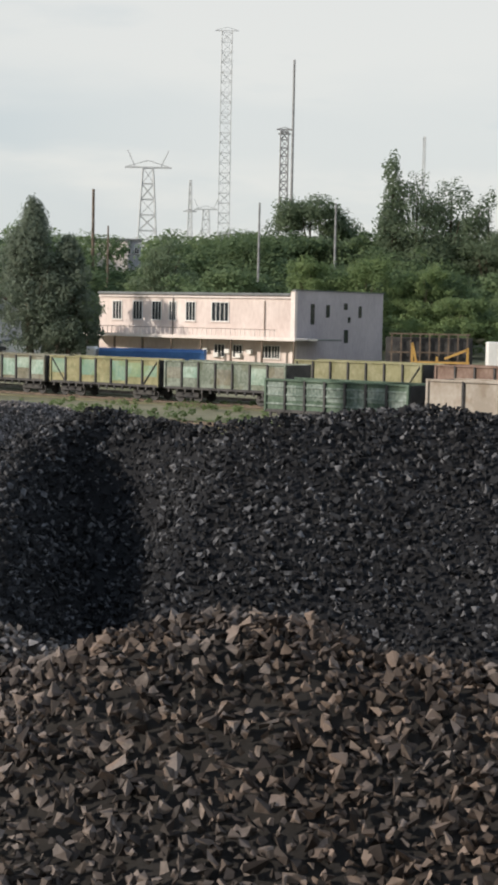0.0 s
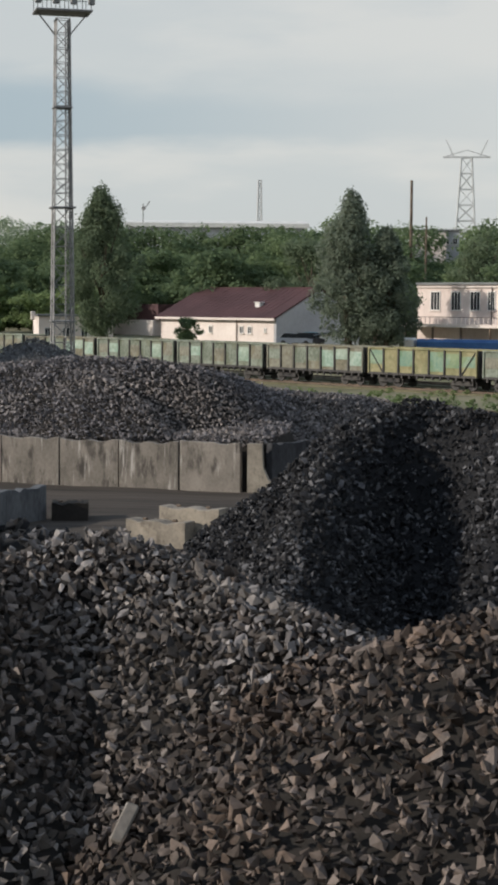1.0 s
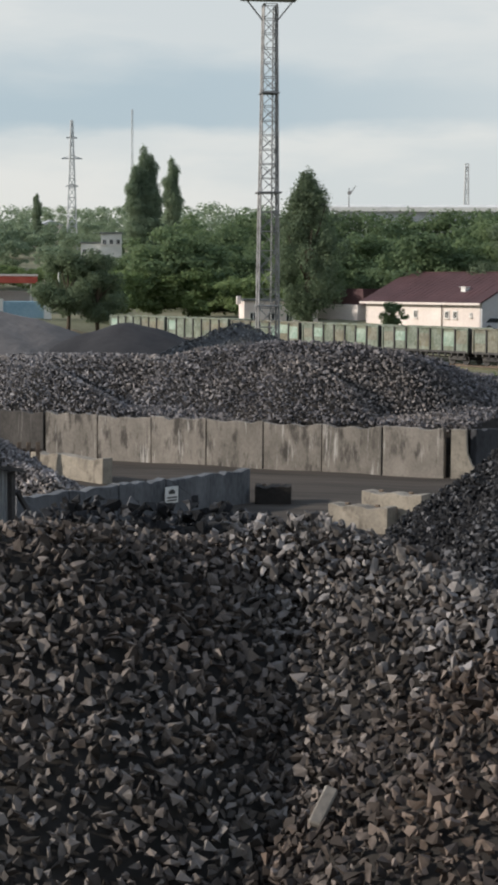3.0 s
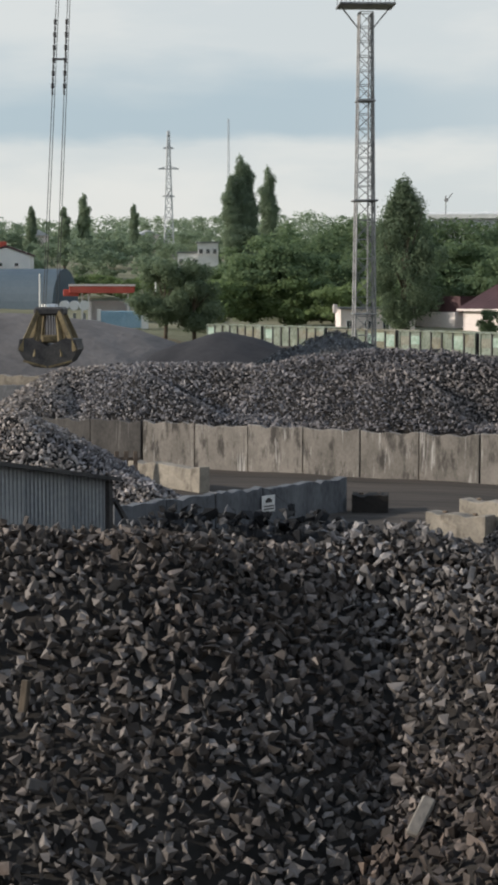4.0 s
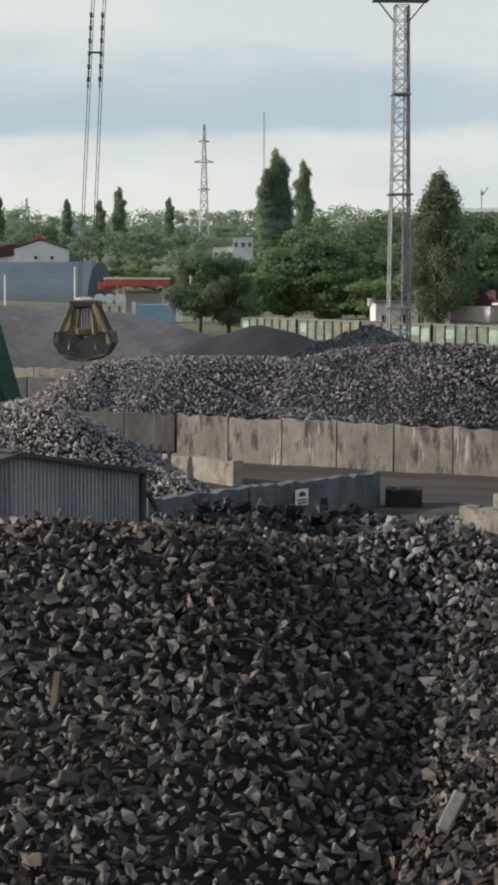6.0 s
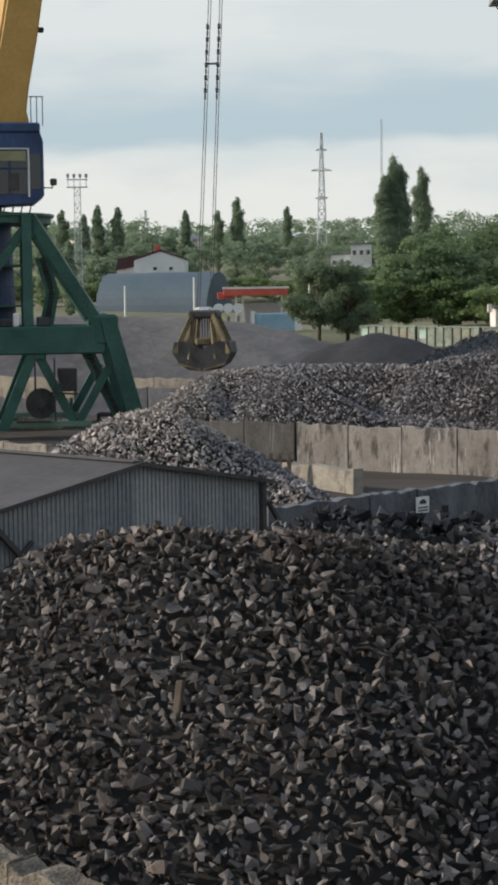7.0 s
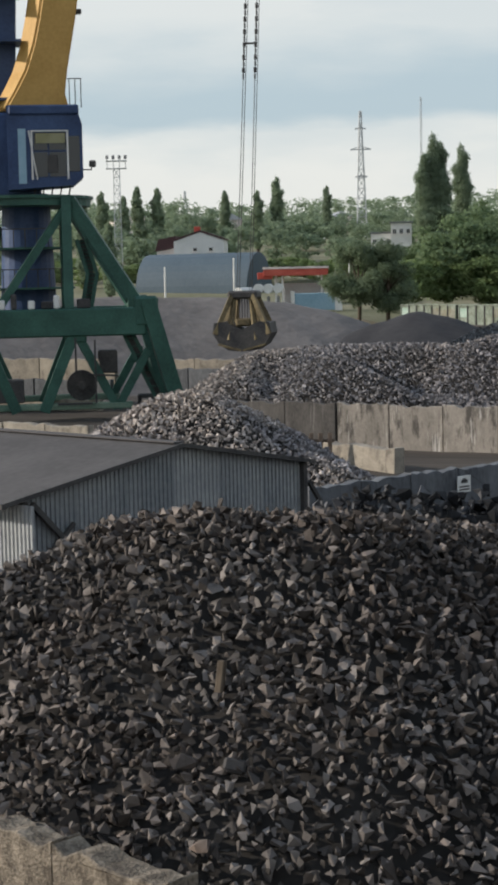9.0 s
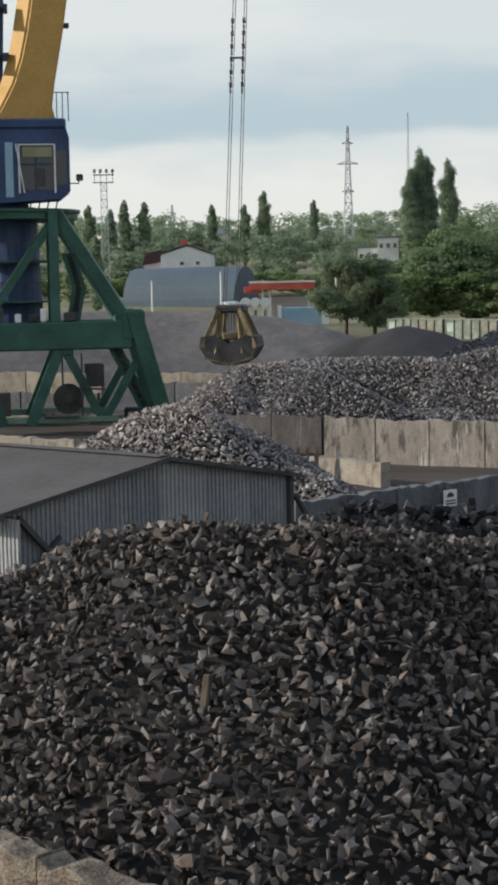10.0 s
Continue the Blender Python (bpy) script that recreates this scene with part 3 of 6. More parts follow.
DARK_RIDGE = line((-16, 37, 5.2), (-8, 37.5, 5.15), (-5.9, 38, 5.3), (-2.2, 38, 5.15), (0.8, 38.5, 5.0), (2.2, 40, 4.8), (3.4, 44, 4.55), (4.9, 44.5, 4.75), (5.6, 44.5, 4.55))
DARK_SPUR = line((4.9, 44, 4.75), (6.4, 42.5, 4.5), (7.9, 38.5, 3.85), (8.6, 34, 3.05), (9.1, 30, 2.35), (9.3, 27.5, 2.0))
# the loader has dug a steep bay out between the ridge and the spur
DARK_BAY = line((5.2, 40.3, -2.0), (5.6, 38, -0.7), (6.2, 33, 0.3), (6.6, 27, 0.5))
DARK_BACK = line((4.9, 44.5, 4.75), (6.6, 44.5, 4.38), (7.6, 44.5, 4.0))


def dark_height(x, y):
    return np.maximum(np.minimum(ridge(x, y, DARK_RIDGE, 0.74, 0.7), -ridge(x, y, DARK_BAY, 1.45, 0.5)), np.maximum(ridge(x, y, DARK_SPUR, 1.5, 0.2), ridge(x, y, DARK_BACK, 1.0, 0.3))) + lumps(x, y, 1.6, 0.08) - 9.0 * ((x > 0.5) & (y > 41))


heap("dark_stone_heap", "steep heap of near-black crushed stone", dark_height, -9.5, 9, 25, 46.5, 0.165, M_ORE_DARK, 0.12, floor=0.0, bed_material=M_ORE_DARK)

MID_CREST = line((3.6, 92, 0.8), (5.0, 90, 1.7), (6.2, 88, 2.5), (7.6, 84, 2.95), (8.8, 81, 3.1), (10, 79, 3.5), (11.3, 76, 4.25), (12.4, 74, 4.55), (14, 74.5, 4.9), (16.3, 75.7, 4.95), (18.5, 77, 4.5), (19.8, 78, 4.0), (21.8, 79, 4.1), (24, 81, 4.15), (26.2, 83, 3.75), (27.5, 83.5, 2.3), (28.3, 84, 1.0))
# loads tipped in front of one another: each leaves a nose towards the wall
MID_NOSES = [line((16.3, 75.7, 4.95), (14.7, 70.5, 3.7), (14.2, 68, 2.8)), line((24.5, 81, 4.15), (22.9, 73.5, 3.4), (22.5, 70.5, 2.7)), line((26.5, 82.5, 3.7), (27.2, 76, 2.6)), line((10, 79, 3.5), (9.8, 73, 2.4))]


def mid_height(x, y):
    front = 65.25 - 0.119 * (x + 11.5)
    shoulder = np.where((y < front + 5) & (x < -11) & (x > -34), 1.95 + 0.1 * (y - front), -5)
    z = np.maximum(ridge(x, y, MID_CREST, 0.68, 0.9), shoulder)
    for nose in MID_NOSES:
        z = np.maximum(z, ridge(x, y, nose, 0.72, 0.5))
    z = z + lumps(x, y, 2.2, 0.10)
    z = np.minimum(z, 1.92 + 0.7 * (y - front) + 3 * smooth(-12, -9, x))
    return np.where((y > front) & ((x < -11.6 + 0.51 * (y - 65.3)) | (y > 76)), z, -5)


heap("grey_ore_heap", "long heap of grey ore lumps behind a panel wall", mid_height, -44, -4, 62, 88, 0.195, M_ORE_MID, 0.152, floor=0.2)

SHED_HEAP = line((30.7, 57, 1.9), (29.7, 58, 3.0), (28.9, 58, 3.55), (28.2, 57.5, 3.55), (27.3, 57, 2.9), (26, 56, 2.1), (24.4, 55, 1.6), (22.6, 54, 0.7))


def shed_heap_height(x, y):
    return ridge(x, y, SHED_HEAP, 0.62, 0.8) + lumps(x, y, 1.5, 0.08)


heap("pale_ore_heap", "freshly tipped heap of pale brownish ore lumps", shed_heap_height, -38, -17, 44, 55, 0.19, M_ORE_PALE, 0.14, floor=0.05)


def fine_heap(name, label, zf, x0, x1, y0, y1, step, material):
    xs, ys = np.arange(x0, x1, step), np.arange(y0, y1, step)
    gx, gy = np.meshgrid(xs, ys, indexing="ij")
    gz = np.maximum(zf(gx, gy) + 0.05 * np.sin(gx * 2.1 + gy) * np.sin(gy * 1.7 - gx * 0.6), -0.4)
    i = np.arange(gx.size).reshape(gx.shape)
    f = np.stack([i[:-1, :-1], i[1:, :-1], i[1:, 1:], i[:-1, 1:]], -1).reshape(-1, 4)
    f = f[(gz.ravel()[f] > -0.39).any(1)]
    me = bpy.data.meshes.new(name)
    me.from_pydata(np.stack([gx, gy, gz], -1).reshape(-1, 3).tolist(), [], f.tolist())
    me.materials.append(material)
    me.shade_smooth()
    return tagged(new(name, me), label, "ore heap")


BIG_FINE = line((42, 118, 6.0), (36, 124, 6.2), (30, 128, 6.0), (27, 129, 5.75), (25.8, 130, 5.4), (24.4, 131, 4.3), (22.6, 133, 3.0))
fine_heap("ore_mound", "broad smooth heap of fine dark-grey ore", lambda x, y: ridge(x, y, BIG_FINE, 0.42, 3.0) + lumps(x, y, 5, 0.18) + lumps(x, y + x * 0.4, 1.7, 0.10), -118, -38, 84, 160, 0.8, M_FINE)
SMALL_FINE = line((22.2, 124, 3.9), (21.1, 124, 4.6), (20.4, 124, 4.3), (18.6, 124, 2.4))
fine_heap("ore_mound", "small rounded heap of fine blackish ore", lambda x, y: ridge(x, y, SMALL_FINE, 0.48, 1.0), -66, -26, 96, 142, 0.6, M_FINE_DARK)
GRAVEL = line((19.5, 92, 3.9), (18.9, 92, 4.4), (17.9, 92, 5.05), (17.4, 92, 5.3), (16.5, 92, 4.7), (15.4, 92, 4.1), (14, 91, 3.2))


heap("gravel_heap", "pointed heap of dark grey gravel beside the mast", lambda x, y: ridge(x, y, GRAVEL, 0.6, 0.5), -38, -15, 82, 101, 0.15, M_GRAVEL, 0.14, floor=0.5, bed_material=M_GRAVEL)


# ---- concrete walls ----
def panel_mesh(w, h, t, seed, notch=True, chip=0.07):
    """One cast retaining panel with a chipped top edge and lifting notches."""
    r = random.Random(seed)
    bm = bmesh.new()
    n = 9
    top = []
    for k in range(n + 1):
        z = h - (chip * r.random() if notch and 0 < k < n else 0.0)
        if notch and k in (2, 3, 6, 7) and r.random() < 0.6:
            z -= 0.06
        top.append((-w / 2 + w * k / n, z))
    prof = [(-w / 2, 0), *top, (w / 2, 0)]
    f0 = [bm.verts.new((x, -t / 2 + 0.012 * r.uniform(-1, 1), z)) for x, z in prof]
    f1 = [bm.verts.new((x, t / 2, z)) for x, z in prof]
    bm.faces.new(f0)
    bm.faces.new(f1[::-1])
    for i in range(len(prof)):
        j = (i + 1) % len(prof)
        bm.faces.new((f0[j], f0[i], f1[i], f1[j]))
    bmesh.ops.recalc_face_normals(bm, faces=bm.faces[:])
    bmesh.ops.bevel(bm, geom=[e for e in bm.edges if e.calc_face_angle(0) > 0.6], offset=0.018, segments=1, affect="EDGES")
    return bm


def panel_wall(name, label, a, b, h, t, panel, material, chip=0.07):
    """A wall of cast panels from a to b; each panel is a piece, slightly out of line."""
    a, b = Vector(a), Vector(b)
    d = b - a
    turn = math.degrees(math.atan2(d.y, d.x))
    w = thing(name, label, "wall", (a.x, a.y, 0), turn)
    n = max(1, round(d.length / panel))
    pitch = d.length / n
    r = random.Random(name + str(round(a.x, 1)))
    for k in range(n):
        ob = part("panel", panel_mesh(pitch - 0.05, h + r.uniform(-0.03, 0.03), t, r.random(), chip=chip), material, w)
        ob.matrix_basis = pose(pitch * (k + 0.5), r.uniform(-0.04, 0.04), 0, r.uniform(-0.6, 0.6), 0, r.uniform(-0.6, 0.6))
    return w


WALL_A = Vector((-11.45, 64.95, 0))
WALL_DIR = Vector((-0.993, 0.118, 0))
panel_wall("retaining_wall", "stained concrete panel wall holding back the grey ore", WALL_A + WALL_DIR * 0.75, WALL_A + WALL_DIR * 18.1, 1.92, 0.3, 2.5, M_CONC)
panel_wall("retaining_wall", "darker concrete panel wall behind the tipped ore", WALL_A + WALL_DIR * 18.15, WALL_A + WALL_DIR * 28.3, 1.92, 0.3, 2.5, M_CONC_DARK)
# the wall's end: an L-shaped unit seen from its narrow side, and the return behind it
end_unit = thing("wall_end_unit", "L-shaped concrete retaining unit with a sloped foot", "wall", (WALL_A.x - 0.15, WALL_A.y, 0), 0)
part("profile", prism([(-0.35, 0), (0.85, 0), (0.85, 0.28), (0.45, 0.55), (0.25, 1.0), (0.2, 1.9), (-0.35, 1.9)], -0.15, 0.15), M_CONC_PALE, end_unit)
panel_wall("return_wall", "concrete panel wall running back from the corner, painted dark as shade", (-11.2, 65.35, 0), (-6.0, 75.5, 0), 1.9, 0.3, 2.4, M_CONC_SHADE)
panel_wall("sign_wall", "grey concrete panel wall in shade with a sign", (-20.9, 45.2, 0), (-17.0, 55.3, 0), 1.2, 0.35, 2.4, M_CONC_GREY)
panel_wall("short_wall", "sunlit pair of concrete panels ending in the yard", (-28.2, 61.2, 0), (-23.4, 58.9, 0), 0.95, 0.5, 2.4, M_CONC_PALE)
for c, s, trn, lab in (((-11.72, 49.58), (2.0, 0.6, 0.86), -16, "pale concrete block beside a taller one"), ((-10.82, 50.06), (2.0, 0.6, 1.22), -16, "tall pale concrete block with lifting notches"), ((-16.2, 55.6), (1.2, 1.0, 0.62), 15, "low dark concrete block at the end of a wall")):
    blk = thing("concrete_block", lab, "block", (*c, 0), trn, "loose blocks")
    part("block", panel_mesh(s[0], s[2], s[1], c[0], chip=0.025), M_CONC_PALE if s[2] > 0.7 else M_BED, blk)
    for q in (-0.25, 0.25):
        part("lifting_loop", add_box(bmesh.new(), (q * s[0], 0, s[2] + 0.0), (0.14, 0.12, 0.07), None, 0.02), M_RUST, blk)
# sign on the grey wall
sgn_turn = math.degrees(math.atan2(55.3 - 45.2, -17.0 + 20.9))
sgn = thing("warning_sign", "small white sign with a dark symbol and bars on the wall", "sign", (-18.28, 51.28, 0.68), sgn_turn)
part("plate", box((0, -0.03, 0), (0.62, 0.03, 0.52), 0.008), M_WHITE, sgn)
for q, (w2, h2) in ((0.08, (0.30, 0.10)), (0.15, (0.16, 0.05)), (-0.08, (0.46, 0.045)), (-0.17, (0.46, 0.045))):
    part("bar", box((0, -0.052, q), (w2, 0.012, h2)), M_DARKSTEEL, sgn)
# wall in front of the near heap
panel_wall("front_wall", "rough brownish concrete wall at the foot of the ore heap", (-14.2, 17.35, 0), (-8.6, 15.55, 0), 0.98, 0.45, 1.9, M_CONC_FRONT, 0.12)
panel_wall("front_wall", "rough concrete wall along the foot of the ore heap", (-8.55, 15.5, 0), (6.0, 15.5, 0), 0.6, 0.4, 1.9, M_CONC_FRONT, 0.12)
# walls of the far bays, round the crane
panel_wall("bay_wall", "pale concrete wall of a far bay", (-51.4, 85.8, 0), (-71, 88.1, 0), 2.8, 0.3, 3.0, M_CONC_PALE)
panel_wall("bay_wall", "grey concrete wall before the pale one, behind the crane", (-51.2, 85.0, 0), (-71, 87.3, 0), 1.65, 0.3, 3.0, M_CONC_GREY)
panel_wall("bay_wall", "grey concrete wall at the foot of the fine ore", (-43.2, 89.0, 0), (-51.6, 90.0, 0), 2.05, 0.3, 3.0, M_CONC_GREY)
panel_wall("wall_coping", "pale blocks laid along the top of a grey wall", (-43.2, 89.9, 0), (-51.6, 90.9, 0), 2.55, 0.5, 3.0, M_CONC_PALE)
panel_wall("bay_wall", "weathered low concrete wall beside the crane track", (-50.5, 82.6, 0), (-70, 84.9, 0), 0.7, 0.4, 2.4, M_CONC_PALE)
panel_wall("bay_wall", "low pale concrete wall before the crane track", (-37.5, 60.5, 0), (-56, 63.0, 0), 1.4, 0.4, 2.4, M_CONC_PALE)
# slatted rack in the shade behind the short wall
p = spot(25.2, 65)
slats = thing("slatted_rack", "dark wooden slatted rack standing by the wall", "rack", (p.x, p.y, 0), 20)
for k in range(9):
    part("slat", add_box(bmesh.new(), (-1.4 + k * 0.35, 0, 0.75), (0.16, 0.1, 1.3), pose(0, 0, 0, -8), 0.01), M_RUST, slats)
for z in (0.35, 1.1):
    part("rail", box((0, 0.1, z), (3.1, 0.08, 0.12)), M_RUST, slats)


# odd pieces lying on the near heap
slab = solo("stone_slab", add_box(bmesh.new(), (0, 0, 0), (0.16, 0.1, 0.52), pose(0, 0, 0, -48, 18, 0), 0.02), M_CONC, "long pale slab lying on the ore heap", "slab", at=tuple(spot(14.43, 19.6, 1.27)))
solo("stone_block", add_box(bmesh.new(), (0, 0, 0), (0.27, 0.14, 0.17), pose(0, 0, 0, -30, 12, 24), 0.03), M_ORE_CREST, "pale squared stone lying on the ore heap", "block", at=tuple(spot(27.2, 20.05, 1.5)))
solo("timber_post", add_box(bmesh.new(), (0, 0, 0), (0.10, 0.09, 0.52), pose(0, 0, 0, -12, 2, 0), 0.015), M_BARK, "short brown timber stuck in the ore heap", "timber", at=tuple(spot(27.62, 21.2, 2.25)))
boulder_v, boulder_f = STONES[3]
for b, d, z, k in ((28.3, 18.95, 0.92, 0.5), (22.5, 20.0, 1.9, 0.36)):
    bm = bmesh.new()
    vs = [bm.verts.new(Vector(v) * k) for v in boulder_v]
    for f in boulder_f:
        bm.faces.new([vs[q] for q in f])
    solo("boulder", bm, M_ORE_BROWN, "large rusty-brown lump on the ore heap", "stone", at=tuple(spot(b, d, z)))


# ---- shed ----
def corrugated(w, h_fun, pitch=0.135, depth=0.04):
    """A ribbed sheet in the x-z plane, its top given by h_fun."""
    bm = bmesh.new()
    cols = []
    n = max(1, round(w / pitch))
    for k in range(n):
        for dx, y in ((0, 0.0), (0.34, 0.0), (0.44, -depth), (0.88, -depth)):
            cols.append(((k + dx) * w / n, y))
    cols.append((w, 0.0))
    front = [(bm.verts.new((x, y, 0)), bm.verts.new((x, y, h_fun(x)))) for x, y in cols]
    back = [(bm.verts.new((x, y + 0.02, 0)), bm.verts.new((x, y + 0.02, h_fun(x)))) for x, y in cols]
    for a, b, c, d in zip(front[:-1], front[1:], back[:-1], back[1:]):
        bm.faces.new((a[0], b[0], b[1], a[1]))
        bm.faces.new((d[0], c[0], c[1], d[1]))
        bm.faces.new((a[1], b[1], d[1], c[1]))
    bmesh.ops.recalc_face_normals(bm, faces=bm.faces[:])
    return bm


SHED_F, SHED_R = Vector((-21.3, 31.7, 0)), Vector((-18.6, 40.2, 0))
gd = SHED_R - SHED_F
GW = gd.length
shed = thing("shed", "low shed of ribbed grey sheet metal with a dull brown roof", "shed", SHED_F, math.degrees(math.atan2(gd.y, gd.x)))


def gable_top(x):
    return 2.58 + 0.76 * (1 - abs(x - GW / 2) / (GW / 2))


n_sheet = 6
for k in range(n_sheet):
    x0 = -0.1 + (GW + 0.1) * k / n_sheet
    sh = part("wall_sheet", corrugated((GW + 0.1) / n_sheet - 0.03, lambda x, o=x0: gable_top(o + x) - 0.06), M_TIN, shed)
    sh.matrix_basis = pose(x0, 0.0, 0)
LEN = 16.0
for s0 in range(5):
    sw = part("wall_sheet", corrugated(LEN / 5 - 0.03, lambda x: 2.42), M_TIN, shed)
    sw.matrix_basis = pose(-0.3, LEN - 0.6 - s0 * LEN / 5, 0, 0, 0, -90)
for side in (0, 1):
    e0 = (-0.85, 2.5) if side == 0 else (GW + 0.15, 2.56)
    pk = (GW / 2, 3.36)
    bm = bmesh.new()
    n = 24
    prof = []
    for q in range(n + 1):
        t = q / n
        prof.append((e0[0] + (pk[0] - e0[0]) * t, e0[1] + (pk[1] - e0[1]) * t))
    bm = prism([*prof, *[(x, z - 0.07) for x, z in prof[::-1]]], -0.25, LEN)
    part("roof_slope", bm, M_TIN_ROOF, shed)
    part("bargeboard", beam((e0[0], -0.28, e0[1] - 0.03), (pk[0], -0.28, pk[1] - 0.03), 0.06, 0.10), M_DARKSTEEL, shed)
part("ridge_cap", box((GW / 2, LEN / 2, 3.385), (0.35, LEN + 0.3, 0.04), 0.01), M_TIN_ROOF, shed)
part("gutter", beam((-0.88, -0.3, 2.45), (-0.88, LEN, 2.45), 0.12, 0.12), M_DARKSTEEL, shed)
for a, b, w in (((-0.2, -0.12, 2.45), (-0.2, -0.12, 0), 0.14), ((0.0, -0.15, 2.4), (1.5, -0.15, 0.9), 0.12), ((0.6, -0.12, 1.35), (1.2, -0.12, 1.85), 0.08), ((-0.2, -0.12, 1.2), (1.6, -0.12, 1.2), 0.1), ((GW - 0.1, -0.1, 2.5), (GW - 0.1, -0.1, 0), 0.14), ((GW + 0.1, -0.1, 2.0), (GW + 1.0, -0.1, 0.8), 0.1), ((GW + 0.1, -0.1, 0.8), (GW + 1.0, -0.1, 0.8), 0.08)):
    part("brace", beam(a, b, w), M_DARKSTEEL, shed)


# ---- wagons ----
def gondola(material, label, ribs=8, length=12.1, braced=False, top=3.25, tones=(), seed=0, barred=False):
    """An open goods wagon, origin on the rail top at its middle, x along the track."""
    w = thing("gondola_wagon", label, "goods wagon", group="train of gondola wagons")
    half, wid, z0 = length / 2, 1.5, 1.15
    for s in (-1, 1):
        pick = random.Random(seed)
        bay = (length - 0.2) / (ribs - 1)
        for k in range(ribs - 1):
            x = -half + 0.1 + bay * (k + 0.5)
            tone = pick.choice(tones) if tones else material
            part("side_panel", box((x, s * wid, (z0 + top) / 2), (bay, 0.08, top - z0)), material, w)
            if tones:
                lo, hi = pick.uniform(0.15, 0.5), pick.uniform(0.75, 0.95)
                za, zb = z0 + (top - z0) * lo, z0 + (top - z0) * hi
                part("repainted_patch", add_box(bmesh.new(), (x, s * (wid + 0.045), (za + zb) / 2), (bay - 0.24, 0.03, zb - za), None, 0.01), tone, w)
        part("top_rail", box((0, s * (wid + 0.04), top), (length, 0.2, 0.14), 0.02), material, w)
        part("sill", box((0, s * (wid + 0.03), z0), (length, 0.18, 0.2), 0.02), M_DARKSTEEL, w)
        for k in range(ribs):
            x = -half + 0.1 + (length - 0.2) * k / (ribs - 1)
            part("rib", box((x, s * (wid + 0.1), (z0 + top) / 2), (0.16, 0.14, top - z0), 0.02), M_DARKSTEEL if 0 < k < ribs - 1 else material, w)
        for k in range(ribs * 2 - 2):
            x = -half + 0.5 + (length - 1.0) * k / (ribs * 2 - 3)
            part("hatch_latch", box((x, s * (wid + 0.08), z0 - 0.22), (0.18, 0.12, 0.3), 0.02), M_DARKSTEEL, w)
        if barred:
            for z in (z0 + 0.45, z0 + 1.0, z0 + 1.5):
                part("side_bar", box((0, s * (wid + 0.09), z), (length - 0.3, 0.06, 0.13), 0.015), M_WAG_CHALK, w)
        if braced:
            p = (length - 0.2) / (ribs - 1)
            part("brace", beam((-half + 0.2, s * (wid + 0.08), top - 0.1), (-half + p, s * (wid + 0.08), z0 + 0.1), 0.12, 0.06), M_DARKSTEEL, w)
            part("brace", beam((half - 0.2, s * (wid + 0.08), top - 0.1), (half - p, s * (wid + 0.08), z0 + 0.1), 0.12, 0.06), M_DARKSTEEL, w)
    for s in (-1, 1):
        part("end_wall", box((s * half, 0, (z0 + top) / 2), (0.1, 2 * wid, top - z0)), M_DARKSTEEL, w)
        part("coupler", box((s * (half + 0.3), 0, 1.05), (0.6, 0.3, 0.3), 0.04), M_DARKSTEEL, w)
        bogie = part("bogie", box((s * (half - 2.0), 0, 0.62), (2.3, 2.1, 0.35), 0.06), M_DARKSTEEL, w)
        for a in (-0.92, 0.92):
            for t in (-0.8, 0.8):
                part("wheel", cyl((s * (half - 2.0) + a, t - 0.07, 0.475), (s * (half - 2.0) + a, t + 0.07, 0.475), 0.475, seg=16), M_DARKSTEEL, bogie)
        for t in (-1.05, 1.05):
            part("side_frame", box((s * (half - 2.0), t, 0.55), (2.4, 0.12, 0.32), 0.05), M_DARKSTEEL, bogie)
    part("floor", box((0, 0, z0), (length, 2.9, 0.15)), M_DARKSTEEL, w)
    part("centre_sill", box((0, 0, 0.95), (length, 0.5, 0.3)), M_DARKSTEEL, w)
    return w


TRACK_DIR = Vector((-0.79, 0.613, 0)).normalized()
TRACK_TURN = math.degrees(math.atan2(TRACK_DIR.y, TRACK_DIR.x))


def track_z(p):
    return land_z(p) + 0.28


def put_wagon(w, p):
    w.matrix_world = pose(p.x, p.y, track_z(p), 0, 0, TRACK_TURN)


A0, PITCH = Vector((-6.1, 140.85, 0)), 12.65
GREENS = (M_WAG_MINT, M_WAG_DULL, M_WAG_GREEN, M_WAG_GREEN)
makers = {
    "yellow": lambda: gondola(M_WAG_YELLOW, "gondola wagon in faded yellow and turquoise paint", braced=True, tones=(M_WAG_TURQ, M_WAG_YELLOW, M_WAG_TURQ), seed=3),
    "mint": lambda: gondola(M_WAG_GREEN, "grey-green gondola wagon with chalky mint patches", tones=GREENS, seed=1),
    "dull": lambda: gondola(M_WAG_DULL, "dull brownish-grey gondola wagon with pale patches", tones=(M_WAG_GREEN, M_WAG_DULL, M_WAG_MINT), seed=5),
    "green": lambda: gondola(M_WAG_GREEN, "weathered green gondola wagon with patched panels", tones=GREENS, seed=8, top=3.35),
}
first = {}
order = {-1: "mint", 0: "yellow", 1: "dull", 2: "mint", 3: "mint", 4: "dull", 5: "green", 6: "green"}
for k in range(-1, 7):
    key = order[k]
    p = A0 + TRACK_DIR * PITCH * (k + 0.5)
    if key not in first:
        first[key] = w = makers[key]()
    else:
        w = copy_thing(first[key], Matrix())
    put_wagon(w, p)
near_c, near_d = Vector((5.5, 106.5, 0)), Vector((6.05, 106.07, 0))
put_wagon(gondola(M_WAG_DARKGREEN, "dark green gondola wagon with chalky white patches", ribs=8, length=10.6, top=3.05, tones=(M_WAG_CHALK,), seed=2, barred=True), near_d)
